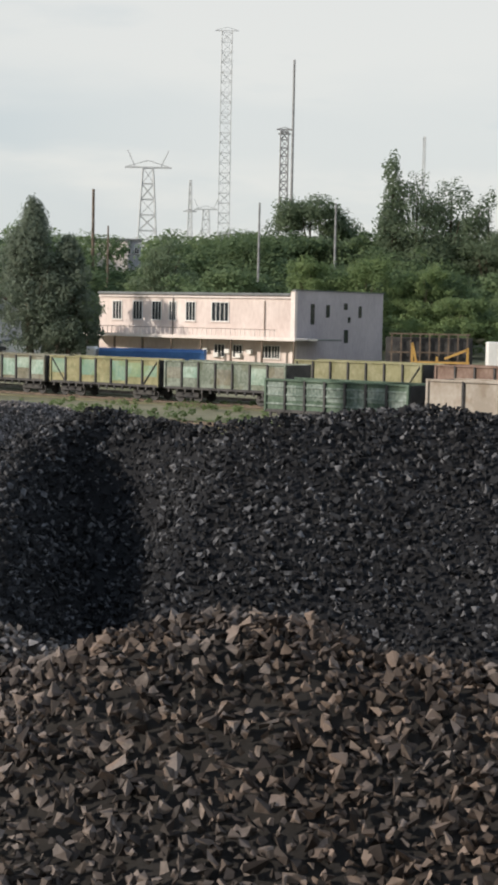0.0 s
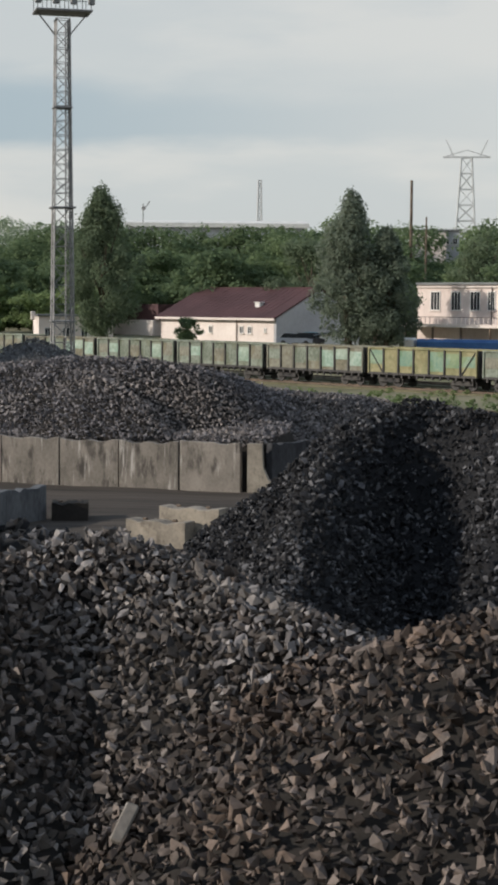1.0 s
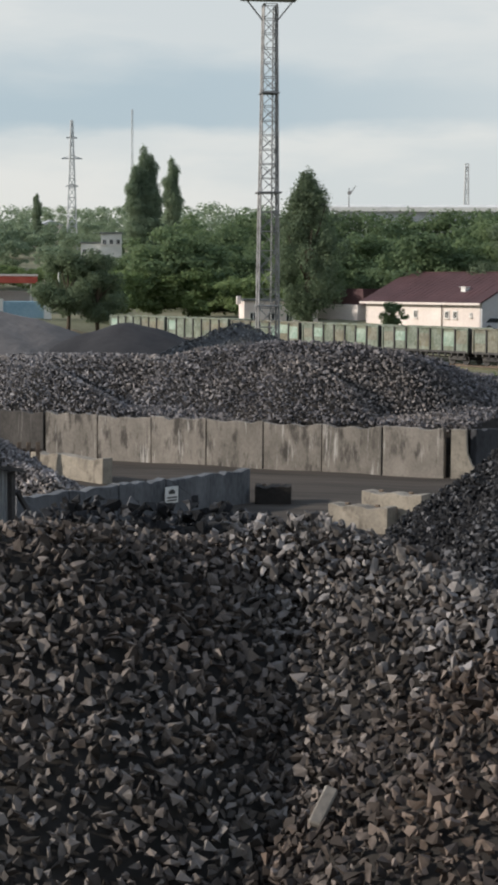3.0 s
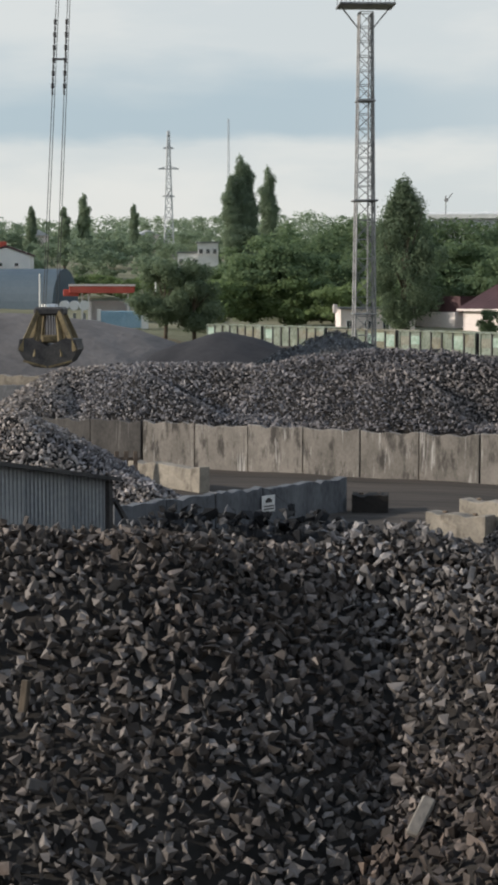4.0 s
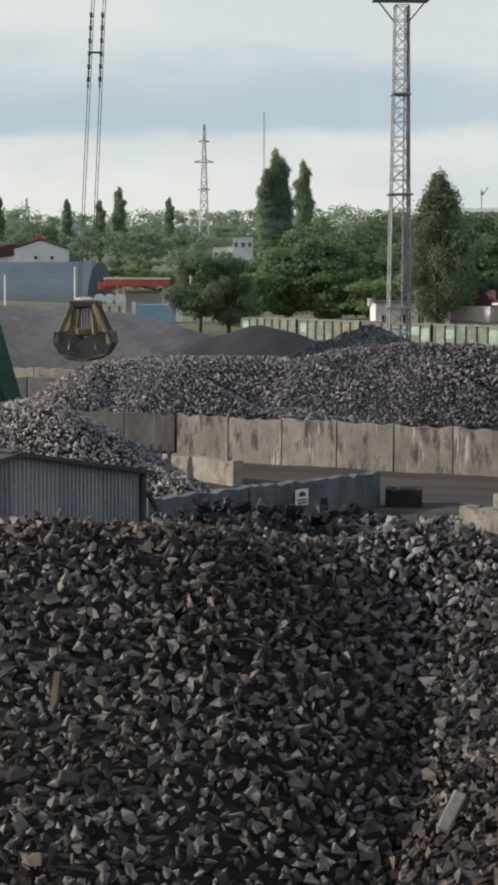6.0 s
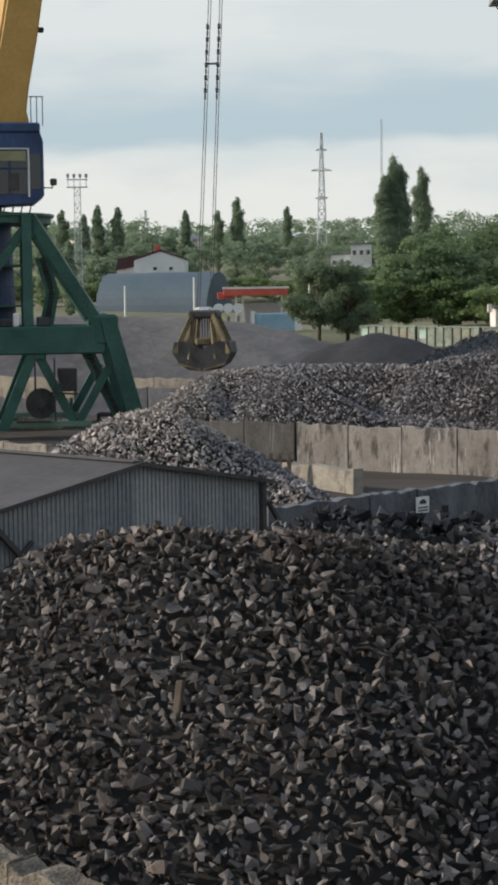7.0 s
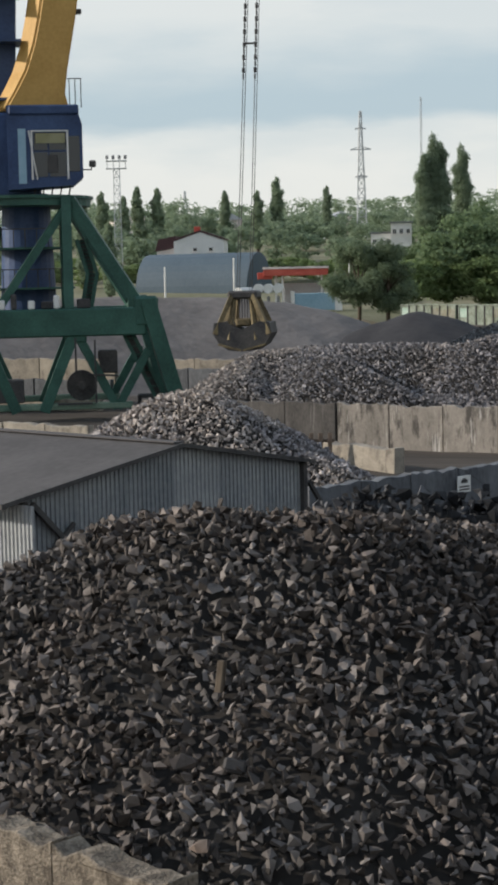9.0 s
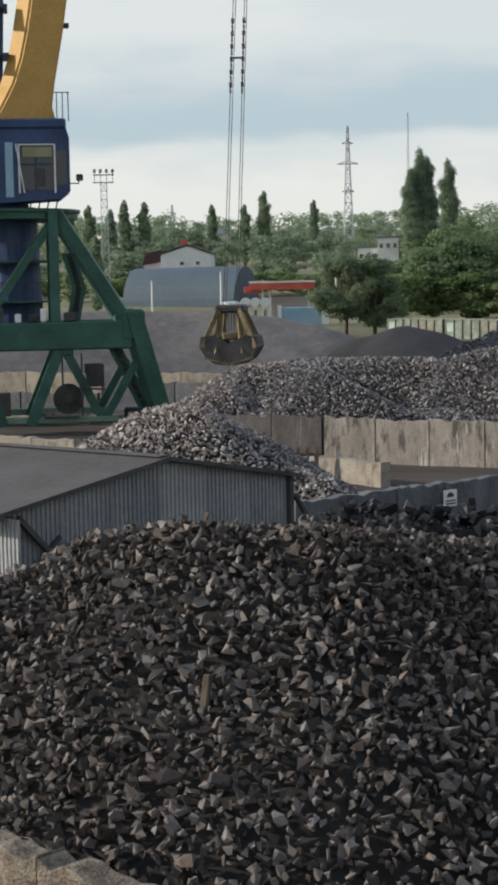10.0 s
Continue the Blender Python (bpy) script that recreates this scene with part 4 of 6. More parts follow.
put_wagon(gondola(M_WAG_BEIGE, "pale beige gondola wagon with flat sides", ribs=6, length=12.2, top=3.45), near_c - TRACK_DIR * 13.2)
back_c = Vector((9.3, 138.5, 0))
put_wagon(gondola(M_WAG_OLIVE, "dull yellow gondola wagon on the rear track", braced=True, top=3.45), back_c)
put_wagon(gondola(M_WAG_BROWN, "brownish gondola wagon on the rear track", top=3.45), back_c - TRACK_DIR * 13.2)


def rails(mid, reach):
    """A track: two rails on a ballast strip."""
    top = thing("railway_track", "steel rails on a low ballast bed", "railway", kind="structure")
    a, b = mid - TRACK_DIR * reach, mid + TRACK_DIR * reach
    n = 24
    side = Vector((-TRACK_DIR.y, TRACK_DIR.x, 0))
    for s in (-0.76, 0.76):
        bm = bmesh.new()
        for k in range(n):
            p, q = a.lerp(b, k / n) + side * s, a.lerp(b, (k + 1) / n) + side * s
            add_beam(bm, (p.x, p.y, track_z(p) - 0.08), (q.x, q.y, track_z(q) - 0.08), 0.08, 0.15)
        part("rail", bm, M_RUST, top)
    bm = bmesh.new()
    for k in range(n):
        p, q = a.lerp(b, k / n), a.lerp(b, (k + 1) / n)
        add_beam(bm, (p.x, p.y, track_z(p) - 0.32), (q.x, q.y, track_z(q) - 0.32), 3.4, 0.34)
    part("ballast", bm, M_GRASS, top)


rails(A0, 120)
rails(near_c, 60)
rails(back_c, 70)


# ---- lattice masts ----
def lattice(bm, x, y, z0, z1, w0, w1, bays, leg, brace):
    """A square braced tower into bm."""
    def corner(k, t):
        w = (w0 + (w1 - w0) * t) / 2
        return Vector((x + w * (1, 1, -1, -1)[k % 4], y + w * (1, -1, -1, 1)[k % 4], z0 + (z1 - z0) * t))
    for k in range(4):
        add_beam(bm, corner(k, 0), corner(k, 1), leg)
        for j in range(bays):
            a, b = j / bays, (j + 1) / bays
            add_beam(bm, corner(k, a), corner(k + 1, b), brace)
            add_beam(bm, corner(k, b), corner(k + 1, b), brace)
            if j % 2:
                add_beam(bm, corner(k + 1, a), corner(k, b), brace)
    return bm


mast_at = spot(16.5, 108)
mast = thing("floodlight_mast", "tall steel lattice mast with a lamp platform", "mast", (*mast_at[:2], 0), 24)
part("lower_section", lattice(bmesh.new(), 0, 0, 0, 12.9, 1.35, 1.08, 11, 0.085, 0.042), M_GALV, mast)
part("upper_section", lattice(bmesh.new(), 0, 0, 12.9, 24.2, 1.06, 0.8, 13, 0.075, 0.04), M_GALV, mast)
part("ladder", lattice(bmesh.new(), 0.32, -0.2, 0, 24, 0.32, 0.28, 40, 0.03, 0.018), M_GALV, mast)
for z, s in ((12.9, 1.5), (6.0, 1.5), (18.9, 1.15)):
    part("landing", box((0, 0, z), (s, s, 0.1), 0.02), M_GALV, mast)
part("platform", box((0, 0, 24.6), (3.4, 2.2, 0.12), 0.02), M_GALV, mast)
for sx in (-1, 1):
    part("strut", beam((sx * 0.4, 0, 23.2), (sx * 1.5, 0, 24.55), 0.08), M_GALV, mast)
    part("railing", beam((-1.7, sx * 1.1, 25.5), (1.7, sx * 1.1, 25.5), 0.05), M_GALV, mast)
for k in range(7):
    x = -1.6 + k * 0.533
    for sy in (-1, 1):
        part("post", beam((x, sy * 1.1, 24.6), (x, sy * 1.1, 25.5), 0.04), M_GALV, mast)
    if k % 2 == 0:
        part("floodlight", box((x, -1.25, 25.1), (0.4, 0.25, 0.4), 0.05), M_GALV, mast)


def far_mast(name, label, b, d, z0, z1, w0, w1, bays, leg, material, arms=(), horns=False):
    p = spot(b, d)
    t = thing(name, label, "mast", (p.x, p.y, 0), b)
    part("tower", lattice(bmesh.new(), 0, 0, z0, z1, w0, w1, bays, leg, leg * 0.6), material, t)
    for z, half in arms:
        bm = bmesh.new()
        add_beam(bm, (-half, 0, z), (half, 0, z), leg * 1.3)
        add_beam(bm, (-half, 0, z), (0, 0, z + half * 0.3), leg * 0.7)
        add_beam(bm, (half, 0, z), (0, 0, z + half * 0.3), leg * 0.7)
        part("crossarm", bm, material, t)
    if horns:
        for s in (-1, 1):
            part("horn", beam((s * w1 * 1.2, 0, z1), (s * w1 * 2.0, 0, z1 + w1 * 1.7), leg * 0.8), material, t)
    return t


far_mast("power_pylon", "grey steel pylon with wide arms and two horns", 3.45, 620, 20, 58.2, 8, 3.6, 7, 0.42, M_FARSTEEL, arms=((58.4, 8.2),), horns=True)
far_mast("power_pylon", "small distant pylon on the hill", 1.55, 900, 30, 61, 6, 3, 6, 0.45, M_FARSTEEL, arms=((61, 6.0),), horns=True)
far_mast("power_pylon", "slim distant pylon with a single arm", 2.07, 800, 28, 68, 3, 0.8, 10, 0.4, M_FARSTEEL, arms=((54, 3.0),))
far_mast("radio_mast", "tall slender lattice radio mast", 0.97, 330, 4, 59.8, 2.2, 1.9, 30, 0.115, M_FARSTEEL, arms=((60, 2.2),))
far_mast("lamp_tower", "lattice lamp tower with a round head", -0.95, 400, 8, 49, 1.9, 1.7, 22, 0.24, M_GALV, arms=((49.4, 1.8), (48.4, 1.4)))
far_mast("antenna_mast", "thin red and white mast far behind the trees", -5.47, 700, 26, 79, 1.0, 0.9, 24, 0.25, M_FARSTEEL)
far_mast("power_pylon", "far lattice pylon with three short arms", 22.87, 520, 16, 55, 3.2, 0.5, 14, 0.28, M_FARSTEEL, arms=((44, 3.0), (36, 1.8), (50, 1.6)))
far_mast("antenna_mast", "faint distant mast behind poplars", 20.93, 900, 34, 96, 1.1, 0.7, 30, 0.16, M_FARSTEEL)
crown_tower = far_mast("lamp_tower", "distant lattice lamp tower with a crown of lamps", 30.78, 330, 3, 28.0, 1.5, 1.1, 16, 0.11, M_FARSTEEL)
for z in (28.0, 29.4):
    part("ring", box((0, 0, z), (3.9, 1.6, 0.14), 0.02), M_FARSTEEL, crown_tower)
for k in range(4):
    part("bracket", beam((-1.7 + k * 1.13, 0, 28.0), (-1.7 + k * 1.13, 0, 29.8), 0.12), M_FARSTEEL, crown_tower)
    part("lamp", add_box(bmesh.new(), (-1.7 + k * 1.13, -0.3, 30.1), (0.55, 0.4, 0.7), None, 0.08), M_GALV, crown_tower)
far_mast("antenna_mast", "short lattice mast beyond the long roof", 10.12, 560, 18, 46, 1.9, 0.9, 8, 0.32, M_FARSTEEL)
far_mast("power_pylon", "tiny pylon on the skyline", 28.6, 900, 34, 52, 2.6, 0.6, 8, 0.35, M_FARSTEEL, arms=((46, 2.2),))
for b, d, z0, z1, r, lab in ((-1.22, 330, 4, 54.9, 0.3, "tall thin steel pole behind trees"), (5.2, 320, 4, 29.5, 0.35, "dark rusty chimney pipe above trees"), (-0.19, 260, 3, 23.9, 0.22, "grey lamp post above the trees"), (-2.67, 260, 3, 24.0, 0.22, "grey lamp post above the trees"), (4.71, 300, 3, 22, 0.2, "wooden power pole above the trees")):
    p = spot(b, d)
    solo("pole", cyl((0, 0, z0), (0, 0, z1), r, r * 0.7), M_GALV if "grey" in lab or "steel" in lab else M_RUST, lab, "pole", at=(p.x, p.y, 0))


# ---- crane ----
CR_B, CR_D = 33.75, 95.0
cr_at = spot(CR_B, CR_D)
crane = thing("harbour_crane", "portal harbour crane, green legs, blue cab house, yellow boom", "crane", (cr_at.x, cr_at.y, 0), CR_B)
cabin_blue = part("slewing_column", cyl((0.1, 0, 5.8), (0.1, 0, 11.9), 1.5, 1.25, 24), M_BLUE, crane)
part("ring_platform", cyl((0, 0, 11.2), (0, 0, 11.6), 3.55, 3.55, 32), M_GREEN, crane)
part("ring_rim", cyl((0, 0, 11.56), (0, 0, 11.72), 3.7, 3.7, 32), M_GREEN, crane)
for sy in (-1, 1):
    y = sy * 3.6
    part("portal_beam", add_box(bmesh.new(), (-0.2, y, 5.1), (12.6, 0.8, 1.45), None, 0.08), M_GREEN, crane)
    part("lower_tie", box((0.2, y, 0.75), (10.2, 0.5, 0.35), 0.05), M_GREEN_PALE, crane)
    part("post", beam((2.15, y * 0.8, 11.6), (2.15, y, 5.0), 0.5, 0.5), M_GREEN, crane)
    part("post", beam((-2.15, y * 0.8, 11.6), (-2.15, y, 5.0), 0.5, 0.5), M_GREEN, crane)
    for sx in (-1, 1):
        part("upper_leg", beam((sx * 2.35, y * 0.75, 11.5), (sx * 6.0, y, 5.6), 0.45, 0.6), M_GREEN, crane)
        if sx > 0 or sy > 0:
            part("cross_brace", beam((sx * 2.0, y * 0.8, 10.9), (-sx * 1.7, y, 5.6), 0.35, 0.4), M_GREEN, crane)
        bm = bmesh.new()
        add_beam(bm, (sx * 6.2, y, 6.2), (sx * 7.7, y, 0.7), 1.15, 0.8)
        part("lower_leg", bm, M_GREEN, crane)
        part("knee_plate", add_box(bmesh.new(), (sx * 6.1, y, 5.6), (1.3, 0.9, 1.6), None, 0.15), M_GREEN, crane)
        part("lower_brace", beam((sx * 2.6, y, 4.4), (sx * 4.5, y, 0.6), 0.46, 0.42), M_GREEN, crane)
        part("lower_brace", beam((sx * 6.2, y, 3.6), (sx * 4.5, y, 0.6), 0.46, 0.42), M_GREEN, crane)
        part("lower_brace", beam((sx * 2.3, y, 4.4), (sx * 0.7, y, 0.5), 0.62, 0.55), M_GREEN, crane)
        part("gusset", add_box(bmesh.new(), (sx * 2.45, y, 4.3), (1.1, 0.6, 0.5), None, 0.1), M_GREEN, crane)
        bogie = part("bogie", box((sx * 7.2, y, 0.55), (2.4, 0.6, 0.6), 0.1), M_DARKSTEEL, crane)
        for q in (-0.8, 0.0, 0.8):
            part("wheel", cyl((sx * 7.2 + q, y - 0.2, 0.32), (sx * 7.2 + q, y + 0.2, 0.32), 0.32, seg=14), M_RUST, bogie)
part("cross_beam", box((0.1, 0, 5.2), (1.2, 7.2, 0.9), 0.06), M_GREEN, crane)
for z in (9.0, 6.9):
    part("gallery", box((0.3, -1.2, z), (4.4, 3.2, 0.1)), M_GREEN, crane)
    for k in range(8):
        part("rail_post", beam((-1.8 + k * 0.6, -2.8, z), (-1.8 + k * 0.6, -2.8, z + 1.0), 0.05), M_DARKSTEEL, crane)
    part("hand_rail", beam((-1.8, -2.8, z + 1.0), (2.5, -2.8, z + 1.0), 0.05), M_DARKSTEEL, crane)
for a, b in (((3.1, -2.4, 5.9), (3.45, -2.4, 7.7)), ((3.4, -2.4, 7.7), (2.9, -2.4, 9.4)), ((7.0, -3.0, 0.6), (5.2, -3.0, 4.4))):
    stair = part("stair", beam(a, b, 0.06, 0.3), M_DARKSTEEL, crane)
    va, vb = Vector(a), Vector(b)
    for k in range(9):
        part("tread", box(va.lerp(vb, (k + 0.5) / 9), (0.5, 0.5, 0.05)), M_GREEN, stair)
    for o in (-0.25, 0.25):
        part("stringer", beam(va + Vector((o, -0.25, 0)), vb + Vector((o, -0.25, 0)), 0.07, 0.2), M_GREEN, stair)
part("cable_drum", cyl((2.7, -3.2, 1.8), (2.7, -2.7, 1.8), 0.8, 0.8, 28), M_DARKSTEEL, crane)
part("drum_hub", cyl((2.7, -3.4, 1.8), (2.7, -2.6, 1.8), 0.22, 0.22, 18), M_DARKSTEEL, crane)
for k in range(8):
    part("drum_spoke", beam((2.7, -3.25, 1.8), (2.7 + 0.76 * math.cos(k * math.pi / 4), -3.25, 1.8 + 0.76 * math.sin(k * math.pi / 4)), 0.06), M_DARKSTEEL, crane)
for k, (x, w2, h2, mt) in enumerate(((-1.4, 0.5, 0.5, M_WHITE), (-0.7, 0.3, 0.8, M_DARKSTEEL), (0.2, 0.35, 0.45, M_WHITE), (1.0, 0.6, 0.4, M_DARKSTEEL), (1.5, 0.3, 0.7, M_WHITE), (2.9, 0.7, 0.5, M_DARKSTEEL))):
    part("deck_gear", add_box(bmesh.new(), (x, -3.6, 5.83 + h2 / 2), (w2, 0.5, h2), None, 0.06), mt, crane)
for a, b in (((2.4, -3.9, 4.3), (2.4, -3.9, 2.5)), ((3.4, -4.0, 0.9), (3.4, -4.0, 4.2)), ((1.4, -4.0, 0.9), (3.2, -4.0, 0.9)), ((4.6, -3.9, 2.3), (3.0, -3.9, 2.4))):
    part("pipe", beam(a, b, 0.1), M_DARKSTEEL, crane)
part("motor_box", add_box(bmesh.new(), (4.1, -2.6, 3.0), (1.0, 1.0, 1.2), None, 0.06), M_DARKSTEEL, crane)
part("motor_box", add_box(bmesh.new(), (-1.2, -3.2, 1.6), (1.8, 1.2, 1.2), None, 0.06), M_DARKSTEEL, crane)
# upper works, on their own turntable
upper_from = set(crane.children)
# upper works
part("machine_house", add_box(bmesh.new(), (-1.6, 1.5, 14.6), (4.6, 6.5, 4.4), None, 0.15), M_BLUE, crane)
cab = part("cab", prism([(-1.0, 12.7), (2.35, 12.9), (2.85, 13.3), (2.85, 16.0), (2.55, 17.0), (-1.0, 17.0)], -3.4, -0.6), M_BLUE, crane)
part("cab_roof_hood", add_box(bmesh.new(), (0.9, -2.0, 16.75), (3.6, 3.1, 0.5), None, 0.08), M_BLUE, crane)
for x0, x1, z0, z1, mt in ((0.35, 1.05, 14.7, 15.6, M_GLASS), (1.15, 2.0, 14.7, 15.6, M_GLASS), (0.35, 1.05, 13.35, 14.6, M_GLASS), (1.15, 2.0, 13.35, 14.6, M_GLASS), (2.1, 2.7, 13.6, 15.4, M_GLASS)):
    part("window", box(((x0 + x1) / 2, -3.42, (z0 + z1) / 2), (x1 - x0, 0.06, z1 - z0)), mt, crane)
for a, b in (((0.25, -3.45, 13.2), (0.25, -3.45, 15.7)), ((2.08, -3.45, 13.2), (2.08, -3.45, 15.7)), ((0.25, -3.45, 15.68), (2.08, -3.45, 15.68))):
    part("window_trim", beam(a, b, 0.09, 0.06), M_WHITE, crane)
part("sun_blind", box((1.2, -3.5, 15.3), (1.5, 0.05, 0.5)), M_WAG_OLIVE, crane)
part("cab_seat", add_box(bmesh.new(), (1.3, -3.47, 14.0), (0.55, 0.04, 0.9), None, 0.015), M_DARKSTEEL, crane)
part("door_pillar", beam((0.5, -3.5, 13.2), (0.1, -3.5, 15.7), 0.16, 0.06), M_WHITE, crane)
part("side_panel", box((-0.25, -3.44, 14.4), (0.4, 0.05, 2.8)), M_BLUEBOX, crane)
for a, b in (((2.85, -3.0, 13.7), (3.3, -3.0, 13.7)), ((3.3, -3.0, 13.7), (3.3, -3.0, 14.1))):
    part("lamp_arm", beam(a, b, 0.06), M_DARKSTEEL, crane)
part("work_lamp", add_box(bmesh.new(), (3.35, -3.0, 14.0), (0.35, 0.3, 0.35), None, 0.05), M_DARKSTEEL, crane)
for k in range(5):
    part("leg_rod", beam((0.2 + k * 0.45, -2.6, 12.0), (0.4 + k * 0.45, -2.6, 12.9), 0.07), M_DARKSTEEL, crane)
# boom: a tapered box girder leaning away, its foot curved outwards
bm = bmesh.new()
rows_b = []
for t, x0, x1 in ((0.0, -1.1, 2.3), (0.12, -0.6, 2.1), (0.3, 0.05, 2.25), (0.5, 0.5, 2.5), (0.7, 0.8, 2.75), (1.0, 1.15, 3.05), (2.4, 2.5, 4.1)):
    z, y = 16.9 + 6.6 * t, -2.2 - 0.5 * t
    rows_b.append([bm.verts.new(c) for c in ((x0, y, z), (x1, y, z), (x1 - 0.5, y + 1.5, z), (x0 - 0.75, y + 1.5, z))])
for a, b in zip(rows_b[:-1], rows_b[1:]):
    for k in range(4):
        bm.faces.new((a[k], a[(k + 1) % 4], b[(k + 1) % 4], b[k]))
bm.faces.new(rows_b[0][::-1])
bm.faces.new(rows_b[-1])
bmesh.ops.recalc_face_normals(bm, faces=bm.faces[:])
bmesh.ops.bevel(bm, geom=[e for e in bm.edges if e.calc_face_angle(0) > 0.9], offset=0.12, segments=2, affect="EDGES")
part("boom", bm, M_YELLOW, crane)
part("tower_post", beam((-1.2, 0, 16.5), (-0.6, 0, 33), 1.1, 1.3), M_BLUE, crane)
part("tower_post", beam((-2.6, 1.5, 16.5), (-0.9, 0.6, 33), 0.5, 0.5), M_BLUE, crane)
for z in (17.5, 20.5, 23.0):
    part("deck", box((-1.4, -0.5, z), (2.6, 2.6, 0.12)), M_BLUE, crane)
for x in (2.3, 2.6, 2.9):
    part("rail_post", beam((x, -1.8, 17.0), (x, -1.8, 18.5), 0.05), M_DARKSTEEL, crane)
part("hand_rail", beam((2.2, -1.8, 18.5), (2.95, -1.8, 18.5), 0.05), M_DARKSTEEL, crane)
part("boom_lamp", add_box(bmesh.new(), (2.75, -2.0, 21.9), (0.6, 0.4, 0.25), None, 0.05), M_DARKSTEEL, crane)

for ob in crane.children:
    if ob not in upper_from:
        ob.location = (0.25, 0, -0.72)

# ---- grab on its ropes ----
GR_B, GR_D, GR_Z = 26.69, 86.0, 3.65
gp = spot(GR_B, GR_D)
grab = thing("grab_bucket", "rusty clamshell grab hanging closed on steel ropes", "grab", (gp.x, gp.y, GR_Z), GR_B - 10)
grab.scale = (1.12, 1.12, 1.12)
for s in (-1, 1):
    prof = [(0.0, 0.0), (s * 0.6, 0.05), (s * 1.0, 0.3), (s * 1.3, 0.8), (s * 1.22, 1.25), (s * 0.75, 1.3), (0.0, 0.95)]
    part("jaw", prism(prof if s < 0 else prof[::-1], -0.85, 0.85), M_DARKSTEEL, grab)
    for y in (-0.8, 0.8):
        part("arm", beam((s * 1.2, y, 0.75), (s * 0.45, y * 0.7, 2.45), 0.19, 0.2), M_GRAB, grab)
        part("arm", beam((s * 0.6, y, 0.5), (s * 0.35, y * 0.6, 2.4), 0.16, 0.16), M_GRAB, grab)
    part("lip", beam((s * 0.05, -0.9, 0.05), (s * 1.05, -0.9, 0.32), 0.1, 0.08), M_GRAB, grab)
part("head", add_box(bmesh.new(), (0, 0, 2.45), (1.3, 1.3, 0.35), None, 0.08), M_DARKSTEEL, grab)
part("lower_block", add_box(bmesh.new(), (0, 0, 1.25), (0.7, 0.9, 0.35), None, 0.08), M_GRAB, grab)
for k in range(5):
    part("fall", cyl((-0.24 + k * 0.12, 0, 1.3), (-0.24 + k * 0.12, 0, 2.4), 0.03, seg=6), M_DARKSTEEL, grab)
for k, (x, y) in enumerate(((-0.28, -0.3), (0.28, -0.3), (-0.28, 0.3), (0.28, 0.3))):
    part("rope", cyl((x, y, 2.6), (x * 0.7 + 1.6, y, 34), 0.017, seg=6), M_DARKSTEEL, grab)
    for j in range(12 if k < 2 else 0):
        z = 11.8 + j * 0.27
        xx = x + (x * -0.3 + 1.6) * (z - 2.6) / 31.4
        part("chain_link", add_box(bmesh.new(), (xx, y, z), (0.13 if j % 2 else 0.07, 0.07 if j % 2 else 0.13, 0.24), None, 0.02), M_DARKSTEEL, grab)
part("spreader", beam((0.29, -0.3, 13.2), (0.79, -0.3, 13.2), 0.08), M_DARKSTEEL, grab)


# ---- buildings ----
def window(parent, x, z, w, h, y=-0.02, frame_mat=None, mullions=2):
    """A glazed window in a wall facing -y: pane, frame and mullions."""
    win = part("window", box((x, y, z), (w, 0.06, h)), M_GLASS, parent)
    fm = frame_mat or M_WHITE
    for sx in (-1, 1):
        part("frame", box((x + sx * w / 2, y - 0.04, z), (0.1, 0.08, h + 0.1)), fm, win)
    for sz in (-1, 1):
        part("frame", box((x, y - 0.045, z + sz * h / 2), (w + 0.1, 0.08, 0.1)), fm, win)
    for k in range(mullions):
        part("mullion", box((x - w / 2 + w * (k + 1) / (mullions + 1), y - 0.03, z), (0.07, 0.06, h)), fm, win)
    part("sill", box((x, y - 0.1, z - h / 2 - 0.08), (w + 0.3, 0.22, 0.07)), M_CREAM, win)
    return win


pk_corner, pk_left = spot(-1.4, 205), spot(4.95, 224)
PZ = 1.55
d = pk_corner - pk_left
PK_L = d.length
pink = thing("office_building", "two-storey pale pink plastered office with a flat roof", "building", (pk_left.x, pk_left.y, PZ), math.degrees(math.atan2(d.y, d.x)))
PH = 8.2
part("front_wall", box((PK_L / 2, 0.2, PH / 2), (PK_L, 0.4, PH)), M_PINK, pink)
part("end_wall", box((PK_L + 0.0, 9.4, PH / 2 + 0.25), (0.4, 18.8, PH + 0.5)), M_PINK_SHADE, pink)
part("back_wall", box((PK_L / 2, 18.6, PH / 2), (PK_L - 0.5, 0.4, PH)), M_PINK, pink)
part("side_wall", box((0.2, 9.3, PH / 2), (0.4, 18.0, PH)), M_PINK, pink)
part("roof", box((PK_L / 2 - 0.25, 9.4, PH + 0.05), (PK_L + 0.2, 18.9, 0.3), 0.04), M_ROOF_GREY, pink)
part("coping", box((PK_L, 9.4, PH + 0.56), (0.6, 19.1, 0.14), 0.03), M_ROOF_GREY, pink)
part("eaves_board", box((PK_L / 2 - 0.3, -0.22, PH + 0.02), (PK_L - 0.4, 0.2, 0.26), 0.03), M_ROOF_GREY, pink)
part("cornice", box((PK_L / 2, -0.12, PH - 0.35), (PK_L, 0.3, 0.18), 0.03), M_CREAM, pink)
